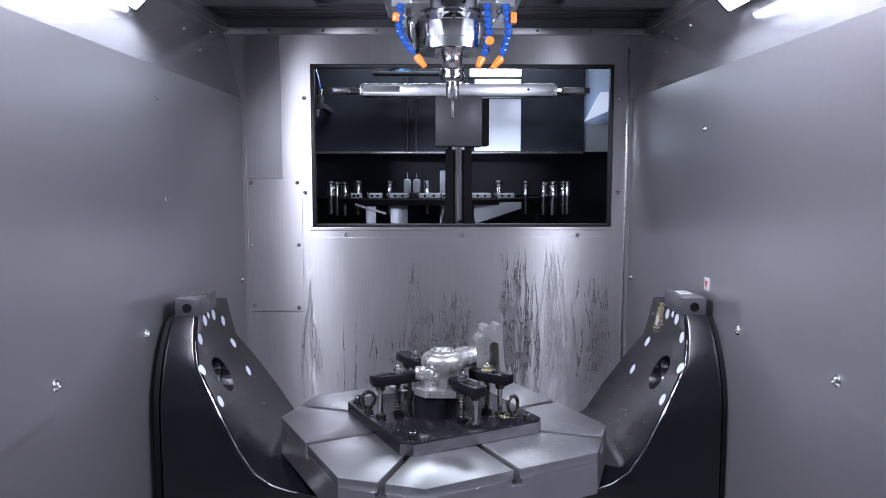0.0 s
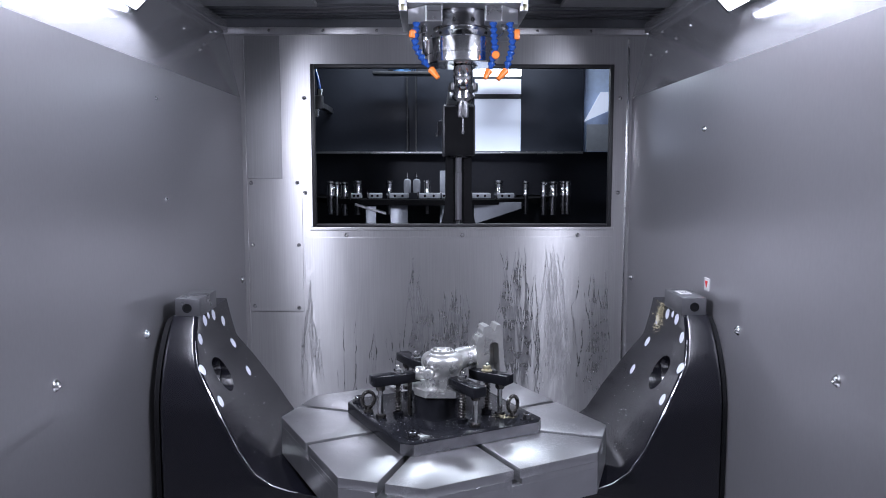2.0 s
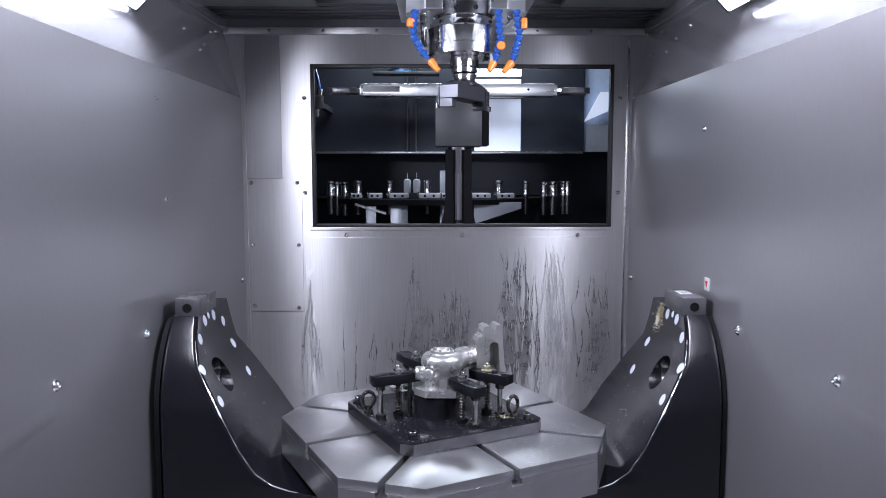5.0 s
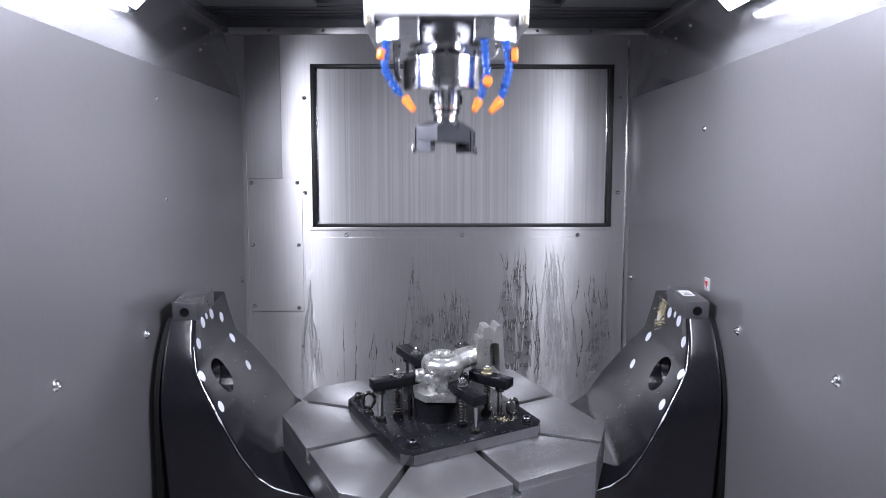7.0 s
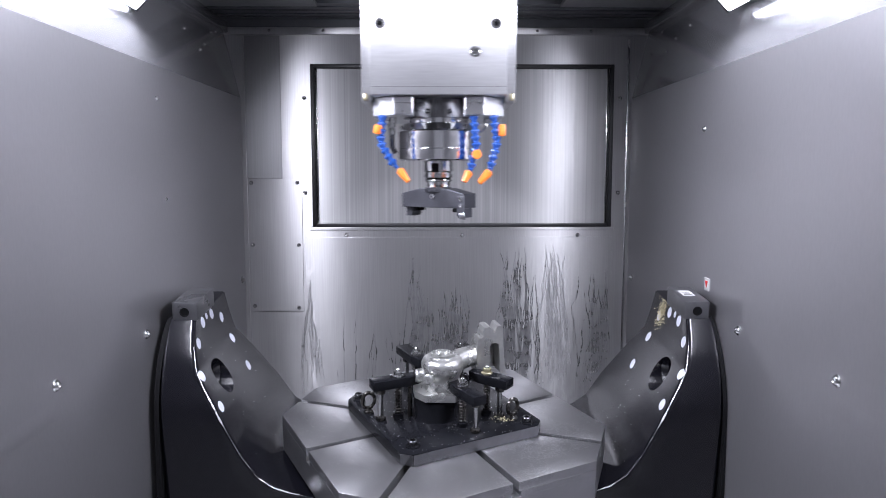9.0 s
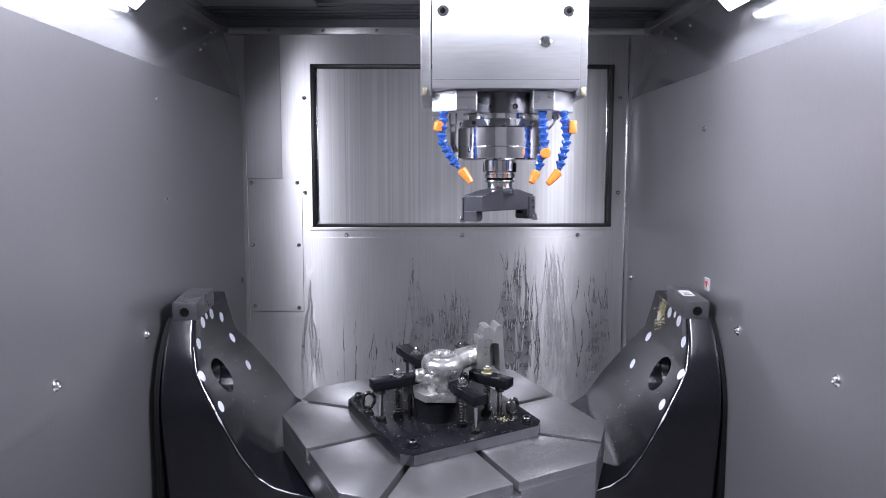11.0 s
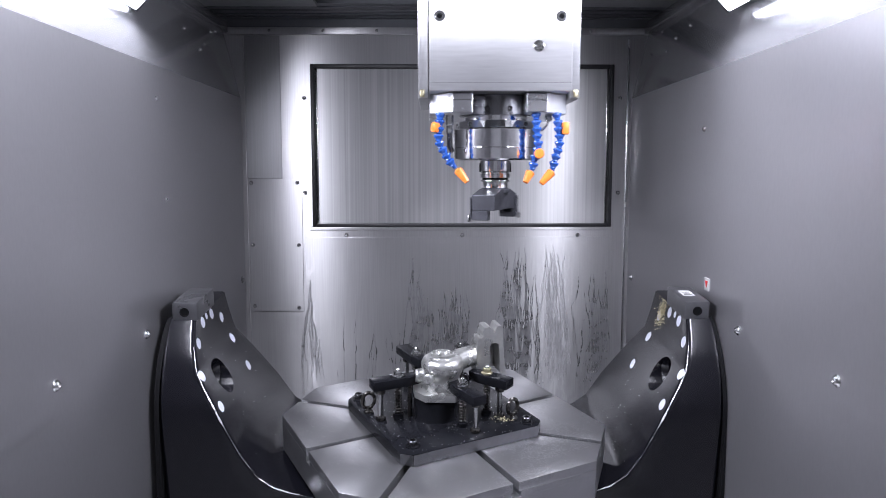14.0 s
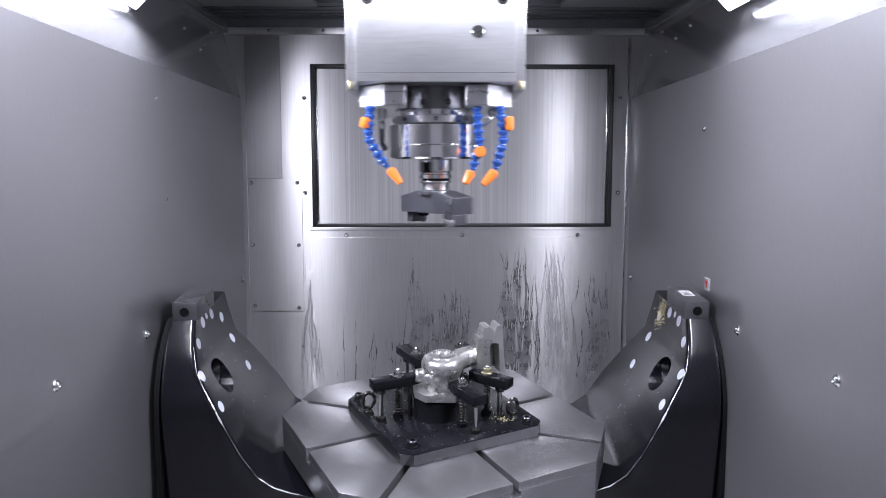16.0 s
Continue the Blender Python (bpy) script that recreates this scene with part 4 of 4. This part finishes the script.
def small_tool():
    t = thing("drill_holder", "small drill in a bright collet chuck", "cutting tool")
    part("chuck", lathe(TAPER + [(0.027, -0.001), (0.025, -0.008), (0.025, -0.024), (0.028, -0.034), (0.0305, -0.038), (0.0305, -0.044), (0.027, -0.046), (0.027, -0.050), (0.0305, -0.052),
                                 (0.0305, -0.060), (0.026, -0.066), (0.0165, -0.070), (0.0165, -0.104), (0.0145, -0.112), (0.004, -0.112)], segs=40), CHROME, t)
    part("drill", lathe([(0.0035, -0.112), (0.0035, -0.147), (0.005, -0.148), (0.005, -0.157), (0.0, -0.160)], segs=16), DARK_STEEL, t)
    return t


DRILL = small_tool()

# ---- tool changer ----
ARM_XY = (0.066, 0.84)
ARM_L = 0.381


def changer():
    t = thing("tool_change_arm", "long bright steel tool change arm on a dark gearbox", "tool changer")
    bm = box(-0.311, 0.311, -0.036, 0.036, -0.031, 0.009, 0.003)
    part("beam", bm, ARM_STEEL, t)
    part("beam_tip", box(0.311, 0.320, -0.030, 0.030, -0.029, 0.006, 0.002), ARM_STEEL, t)
    part("beam_tip", box(-0.320, -0.311, -0.030, 0.030, -0.029, 0.006, 0.002), ARM_STEEL, t)
    for sg in (-1, 1):
        m = Matrix.Rotation(0 if sg < 0 else math.pi, 4, "Z")
        part("groove", box(-0.310, -0.190, -0.0372, -0.0355, -0.018, 0.000, 0.0, m=m), BLOCK, t, "grey inset slide")
        part("hole", cyl(0.004, 0, 0.0015, m @ at(0.225, -0.0358, -0.010) @ TO_CAM, segs=12), BLACK, t)
        g = part("gripper", prism([(0.332, -0.024), (0.352, -0.040), (0.405, -0.040), (0.425, -0.034), (0.425, -0.026), (0.408, -0.0315), (0.372, -0.032), (0.360, -0.026), (0.352, 0), (0.360, 0.026),
                                   (0.372, 0.032), (0.408, 0.0315), (0.425, 0.026), (0.425, 0.034), (0.405, 0.040), (0.352, 0.040), (0.332, 0.024)], -0.022, -0.003, m, bevel=0.001), BLOCK, t, "steel gripper fork")
        part("finger_screw", hexagon(0.008, 0.3205, 0.334, m @ at(0, -0.026, -0.012) @ ALONG_X), BRIGHT, g)
        part("neck", box(0.3205, 0.352, -0.020, 0.020, -0.021, -0.004, 0.003, m=m), BLOCK, t)
    gb = part("gearbox", box(-0.076, 0.076, -0.052, 0.052, -0.193, -0.032, 0.004), GEARBOX, t)
    part("cover", box(0.0765, 0.098, -0.046, 0.046, -0.190, -0.040, 0.002), BLACK, t)
    part("foot_lug", box(0.02, 0.05, -0.03, 0.03, -0.199, -0.1935, 0.002), DARK_STEEL, t)
    lab = part("warning_label", box(-0.018, 0.014, 0.0522, 0.0532, -0.152, -0.100), YELLOW, gb, "yellow warning label")
    part("print", box(-0.006, 0.002, 0.0533, 0.0536, -0.144, -0.118), BLACK, lab, "black mark")
    part("hub", lathe([(0.028, 0.0095), (0.028, 0.022), (0.020, 0.025), (0, 0.025)], segs=28), BRIGHT, t)
    return t


ARM = changer()


def arm_column():
    t = thing("arm_column", "polished dark round column of the tool changer", "column", m=at(*ARM_XY, 0))
    part("shaft", lathe([(0.036, 0.405), (0.036, 0.560), (0.0355, 0.5605), (0.0355, 0.562)], segs=40), COLUMN, t)
    part("base", lathe([(0.075, -0.59), (0.075, 0.36), (0.050, 0.385), (0.040, 0.405), (0.036, 0.405)], segs=40), COLUMN, t)
    ribs = [(0.0, 0.80)] + [q for k in range(26) for q in ((0.013, 0.80 + 0.012 * k), (0.013, 0.807 + 0.012 * k), (0.010, 0.8075 + 0.012 * k), (0.010, 0.8115 + 0.012 * k))] + [(0.010, 1.49)]
    part("ribbed_shaft", lathe(ribs, segs=20), BLACK_STEEL, t, "dark ribbed upper shaft")
    for sg in (-1, 1):
        side = [(0.017, 0.386), (0.057, 0.386), (0.051, 0.412), (0.0455, 0.440), (0.043, 0.475), (0.042, 0.634), (0.017, 0.634)]
        part("guide", prism([(sg * x, z) for x, z in side], -0.02, 0.046, TO_CAM, bevel=0.002), BLACK, t, "black flared guide rail")


arm_column()
part("lift_rod", lathe([(0.0345, 0.0), (0.0345, 0.30)], at(0, 0, -0.494), segs=28), COLUMN, ARM)

# ---- shutter ----
SHUT = thing("shutter", "brushed steel shutter door behind the tool window", "shutter")
part("sheet", box(WIN[0] - 0.01, WIN[1] + 0.01, 0, 0.004, WIN[2] - 0.005, WIN[3] + 0.01), SHUTTER, SHUT, smooth=False)
for x in (WIN[0] + 0.0125, WIN[1] - 0.0185):
    part("edge_strip", box(x, x + 0.006, -0.0025, -0.0003, WIN[2], WIN[3] - 0.006, 0.0008), BRIGHT, SHUT, "bright folded edge")
part("stiffener", box(WIN[0], WIN[1], 0.0045, 0.018, WIN[2] + 0.2, WIN[2] + 0.23, 0.002), GEARBOX, SHUT)

# ---- magazine room ----
YR = 1.60


def magazine_room():
    bm = bmesh.new()
    box(-1.2, 1.3, 2.3, 2.31, -0.6, 1.5, bm=bm)
    box(-1.21, -1.2, YB + 0.04, 2.3, -0.6, 1.5, bm=bm)
    box(1.3, 1.31, YB + 0.04, 2.3, -0.6, 1.5, bm=bm)
    box(-1.2, 1.3, YB + 0.04, 2.3, 1.5, 1.51, bm=bm)
    box(-1.2, 1.3, YB + 0.04, 2.3, -0.61, -0.6, bm=bm)
    box(-1.2, -0.75, YB + 0.02, YB + 0.04, -0.6, 1.5, bm=bm)
    box(0.75, 1.3, YB + 0.02, YB + 0.04, -0.6, 1.5, bm=bm)
    single("wall_magazine", bm, ROOM_BLUE, "dark painted tool magazine cabinet", "wall", kind="structure", smooth=False)
    t = thing("cabinet_partition", "dark blue-grey sheet partition behind the tool changer", "partition", m=at(0, 0, 0))
    part("panel", box(-0.75, -0.130, YR, YR + 0.01, 0.648, 1.20, 0.001), ROOM_BLUE, t)
    part("panel", box(-0.086, 0.160, YR, YR + 0.01, 0.648, 1.20, 0.001), ROOM_BLUE, t)
    part("panel", box(0.362, 0.630, YR, YR + 0.01, 0.648, 1.20, 0.001), ROOM_BLUE, t)
    part("post", box(-0.129, -0.124, YR - 0.01, YR + 0.02, 0.65, 1.20), GEARBOX, t)
    part("post", box(-0.092, -0.087, YR - 0.01, YR + 0.02, 0.65, 1.20), GEARBOX, t)
    part("recess", box(-0.123, -0.093, YR + 0.02, YR + 0.03, 0.65, 1.20), ROOM_BLUE, t)
    part("ledge", box(-0.75, 0.625, YR - 0.03, YR + 0.02, 0.638, 0.647, 0.001), ARM_STEEL, t, "bright folded sheet ledge")
    part("lower_panel", box(-1.0, 1.0, YR + 0.20, YR + 0.21, -0.2, 0.637), ROOM_BLUE, t)
    # A white panel whose brightness is put in as emission.
    f = thing("glowing_panel", "white cabinet wall panel that glows in place of light on it", "panel")
    part("lit_face", box(0.1615, 0.3605, YR + 0.004, YR + 0.009, 0.650, 0.872), GLOW_SHEET, f)
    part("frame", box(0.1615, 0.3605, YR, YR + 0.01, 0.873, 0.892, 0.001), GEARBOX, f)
    part("upper_lit_face", box(0.1615, 0.3605, YR + 0.004, YR + 0.009, 0.893, 0.96), GLOW_SHEET, f)
    lamp = thing("cabinet_lamp", "small glowing lamp box in the magazine cabinet", "lamp")
    part("diffuser", box(0.135, 0.345, 1.47, 1.48, 0.950, 1.000, 0.002), WINDOW_GLOW, lamp)
    part("case", box(0.130, 0.350, 1.481, 1.52, 0.945, 1.005, 0.002), GEARBOX, lamp)
    part("hanger", box(0.20, 0.22, 1.49, 1.51, 1.005, 1.499), GEARBOX, lamp)
    # bright return of the cabinet wall beyond the arm
    s = thing("side_return", "pale slanted sheet guard in the cabinet", "guard")
    part("upright", box(0.640, 0.86, YR + 0.04, YR + 0.05, 0.648, 1.25), PALE_BLUE, s)
    # The slanted sheet glows too, instead of being lit.
    part("chute", prism([(0.632, 0.775), (0.745, 0.825), (0.745, 0.90), (0.70, 0.90)], -YR, -YR + 0.012, TO_CAM), GLOW_SHEET, s, "white sheet that glows in place of light on it")
    part("brace", box(0.640, 0.746, YR - 0.03, YR - 0.02, 0.648, 0.762), GUARD, s)


magazine_room()


def pot(x, w):
    t = thing("tool_pot", "pale grey plastic tool pot with two holes", "tool pot", "tool pots", at(x, 1.28, 0.458))
    part("body", box(-w / 2, w / 2, 0, 0.05, 0, 0.020, 0.003), POT_GREY, t)
    for k in (-0.22, 0.18):
        part("hole", cyl(0.005, 0, 0.001, at(k * w, 0, 0.010) @ TO_CAM, segs=12), BLACK, t)
    part("clip", box(-w * 0.5 - 0.006, -w * 0.5, 0.005, 0.03, -0.008, 0.026, 0.002), DARK_STEEL, t)


for x, w in ((-0.317, 0.040), (-0.243, 0.052), (-0.150, 0.075), (-0.030, 0.085), (0.032, 0.030), (0.173, 0.072), (0.268, 0.066)):
    pot(x, w)
single("magazine_ring", lathe([(0.52, 0.435), (0.52, 0.455), (0.40, 0.455), (0.40, 0.435)], at(-0.02, 1.70, 0), segs=64), BLACK, "black round tool magazine plate", "tool magazine")


def holder(x, y, z, kind):
    t = thing("tool_holder", "steel tool holder standing in the magazine", "tool holder", "stored tools", at(x, y, z))
    if kind == "probe":
        part("body", lathe([(0.013, 0), (0.014, 0.006), (0.0145, 0.042), (0.012, 0.050), (0.004, 0.054)], segs=18), POT_GREY, t, "pale plastic barrel")
        part("tip", lathe([(0.003, 0.054), (0.0015, 0.062), (0.0045, 0.066), (0.002, 0.078), (0, 0.078)], segs=10), BRIGHT, t)
    else:
        w = 0.017 if kind == "wide" else 0.0125
        part("body", lathe([(w * 1.1, -0.01), (w * 1.1, 0), (w, 0.004), (w, 0.034), (w * 0.8, 0.037), (w * 1.15, 0.040), (w * 1.15, 0.046), (w * 0.7, 0.048), (0, 0.048)], segs=20), HOLDER, t)
        part("shank", cyl(w * 0.85, -0.085, -0.010, segs=16), DARK_STEEL, t)


for x, z, k in ((-0.425, 0.478, "wide"), (-0.400, 0.474, ""), (-0.368, 0.474, "wide"), (-0.312, 0.480, "wide"), (-0.188, 0.480, ""), (-0.118, 0.480, "probe"), (-0.081, 0.480, "probe"),
                (-0.040, 0.482, ""), (0.241, 0.480, "wide"), (0.352, 0.478, ""), (0.424, 0.474, ""), (0.462, 0.476, "wide"), (0.503, 0.478, ""), (0.520, 0.478, "")):
    holder(x, 1.30 if abs(x) < 0.33 else 1.34, z, k)


def mounts():
    t = thing("magazine_stand", "pale grey sheet brackets under the tool magazine", "bracket")
    part("web", prism([(-0.318, 0.440), (-0.20, 0.405), (-0.20, 0.397), (-0.318, 0.432)], -1.30, -1.24, TO_CAM), ARM_STEEL, t)
    part("upright", box(-0.278, -0.238, 1.25, 1.26, -0.59, 0.428, 0.002), GUARD, t)
    part("upright", box(-0.183, -0.115, 1.26, 1.27, -0.59, 0.452, 0.002), GUARD, t)
    part("gusset", prism([(0.010, 0.440), (0.040, 0.440), (0.036, 0.36), (0.030, 0.36)], -1.27, -1.25, TO_CAM), GUARD, t)
    part("gusset", prism([(0.142, 0.442), (0.325, 0.444), (0.325, 0.420), (0.150, 0.362), (0.142, 0.375)], -1.27, -1.25, TO_CAM), GUARD, t)
    part("post", box(0.010, 0.042, 1.36, 1.37, 0.449, 0.566, 0.002), GUARD, t)
    part("post", box(0.010, 0.042, 1.36, 1.37, -0.57, 0.428, 0.002), GUARD, t)
    part("foot_bar", box(-0.35, 0.35, 1.25, 1.30, -0.599, -0.57), GUARD, t)


mounts()


def cables():
    t = thing("cable_bundle", "blue air hoses at the top of the cabinet", "hoses")
    for k in range(7):
        y = 1.45 + 0.01 * k
        part("cable", tube([(-0.25 + 0.012 * k, y, 1.006 - 0.008 * (k % 4)), (-0.20, y, 0.992 - 0.006 * (k % 3)), (-0.15 + 0.01 * k, y, 0.990 - 0.004 * k), (-0.09, y, 0.996 + 0.004 * (k % 3)), (-0.05, y, 1.03)], 0.0026, segs=8), SKY_TUBE, t)
    part("cable_tray", box(-0.262, 0.010, 1.44, 1.52, 0.955, 0.966, 0.002), GEARBOX, t, "dark sheet tray")
    part("tray_hanger", box(-0.20, -0.18, 1.47, 1.49, 0.966, 1.499), GEARBOX, t)
    v = thing("air_valve", "small air valve with fittings on the cabinet side", "valve", m=at(-0.455, 1.25, 0.80))
    part("body", box(-0.02, 0.02, -0.015, 0.015, 0, 0.05, 0.004), BLOCK, v)
    part("fitting", hexagon(0.010, 0.051, 0.075, at(0.008, 0, 0)), BRIGHT, v)
    part("fitting", hexagon(0.009, -0.03, -0.001, at(-0.005, 0, 0)), BRIGHT, v)
    part("tube", tube([(0.008, 0, 0.07), (0.002, 0, 0.11), (-0.012, 0, 0.16), (-0.01, 0, 0.24)], 0.006, segs=10), BLUE, v)
    part("stem", box(-0.012, 0.012, 0.016, 0.349, 0.01, 0.03), GEARBOX, v)


cables()

# ---- movement ----
TILT = 6.0
CIRCLE = (0.0105, 0.0, 0.1177)
ANGLES = [(7.8, 0), (8.0, -43), (8.5, -143.6), (9.0, -262.4), (9.2, -311.6), (11.3, -793.2), (11.5, -839.2), (12.0, -957.5), (12.5, -1069.3),
          (13.0, -1189.7), (13.5, -1309.3), (14.0, -1420.8), (14.5, -1544.1), (15.0, -1664.5), (15.5, -1775.9), (16.0, -1901.2)]


def turn_at(t):
    return float(np.interp(t, [a for a, _ in ANGLES], [b for _, b in ANGLES]))


def head_rows():
    still = [(0.0, 0.0312, 0.2431, 0.2666), (0.1, 0.0390, 0.29, 0.2666), (0.2, 0.0510, 0.37, 0.2667), (0.3, 0.0600, 0.43, 0.2668), (0.4, 0.0633, 0.457, 0.2668),
             (0.5, 0.0635, 0.4594, 0.2668), (4.6, 0.0635, 0.4594, 0.2668), (5.0, 0.063, 0.30, 0.265), (5.4, 0.0740, 0.0, 0.256), (5.6, 0.0800, -0.0744, 0.2538),
             (6.5, 0.0800, -0.0744, 0.2538), (6.6, 0.042, -0.02, 0.2538), (6.7, 0.0105, 0.0184, 0.2538), (6.8, 0.0105, 0.0184, 0.250), (6.9, 0.0105, 0.0184, 0.205),
             (7.0, 0.0105, 0.0184, 0.1475), (7.1, 0.0105, 0.015, 0.064), (7.2, 0.0105, 0.012, 0.006), (7.3, 0.0105, 0.010, 0.0), (7.4, 0.0125, 0.0, 0.0),
             (7.5, 0.028, -0.0085, 0.0), (7.6, 0.090, -0.008, 0.0), (7.7, 0.122, 0.0, 0.0)]
    rows = list(still)
    for k in range(78, 161):
        a = radians(turn_at(k / 10))
        rows.append((k / 10, CIRCLE[0] + CIRCLE[2] * math.cos(a), CIRCLE[1] + CIRCLE[2] * math.sin(a), 0.0))
    return rows


# the arm: seconds, turn, height
ARM_ROWS = [(0.0, 0, 0), (0.8, 0, 0), (0.9, -6, 0), (1.0, -32, 0), (1.1, -63, 0), (1.2, -87, 0), (1.3, -90, 0), (1.8, -90, 0), (1.9, -90, -0.006), (2.0, -90, -0.03),
            (2.1, -90, -0.065), (2.2, -91, -0.08), (2.3, -103, -0.08), (2.4, -121, -0.08), (2.5, -146, -0.08), (2.6, -180, -0.08), (2.7, -205, -0.08),
            (2.8, -231, -0.08), (2.9, -250, -0.08), (3.0, -261, -0.075), (3.1, -269, -0.05), (3.2, -270, -0.02), (3.3, -270, 0), (4.4, -270, 0), (4.5, -278, 0),
            (4.6, -305, 0), (4.7, -335, 0), (4.8, -356, 0), (4.9, -360, 0), (16.0, -360, 0)]
ARM_Z = 0.836
GRIP = 0.2668 + SPZ - ARM_Z      # the tool's seat above the arm's middle


def arm_pose(a, dz):
    return at(*ARM_XY, ARM_Z + dz) @ pose(0, 0, 0, 0, 0, a)


def motions():
    tips = [(0.0, 0), (6.45, 0), (6.5, 0.2), (6.6, 2.75), (6.7, 4.95), (6.8, 5.8), (6.9, TILT), (16.0, TILT)]
    for ob, m in tilted:
        walk(ob, [(t, TIP @ pose(0, 0, 0, a) @ TIP.inverted() @ m) for t, a in tips])
    rows = head_rows()
    walk(HEAD, [(t, at(x, y, SPZ + z)) for t, x, y, z in rows])
    walk(ARM, [(t, arm_pose(a, z)) for t, a, z in ARM_ROWS])
    # the cutter waits behind the arm, swings over and goes off with the spindle
    out = [(t, arm_pose(a, z) @ at(-ARM_L, 0, GRIP) @ pose(0, 0, 0, 0, 0, 151)) for t, a, z in ARM_ROWS if 1.3 <= t <= 4.4]
    first = out[0][1]
    cut = [(0.0, first)] + out
    for t, x, y, z in rows:
        if t > 4.4:
            a = turn_at(t) - 131 if t >= 7.8 else -119
            cut.append((t, at(x, y, SPZ + z) @ pose(0, 0, 0, 0, 0, a)))
    walk(CUTTER, cut)
    # the drill rides in the spindle, then in the arm, then waits in the pot
    drill = [(t, at(x, y, SPZ + z)) for t, x, y, z in rows if t <= 0.5]
    drill += [(t, arm_pose(a, z) @ at(ARM_L, 0, GRIP) @ pose(0, 0, 0, 0, 0, 90)) for t, a, z in ARM_ROWS if 1.3 <= t <= 4.4]
    drill.append((16.0, drill[-1][1]))
    walk(DRILL, drill)
    walk(SHUT, [(0.0, at(0, YB + 0.02, -0.56)), (4.9, at(0, YB + 0.02, -0.56)), (5.3, at(0, YB + 0.02, -0.3)), (5.8, at(0, YB + 0.02, 0)), (16.0, at(0, YB + 0.02, 0))])


motions()
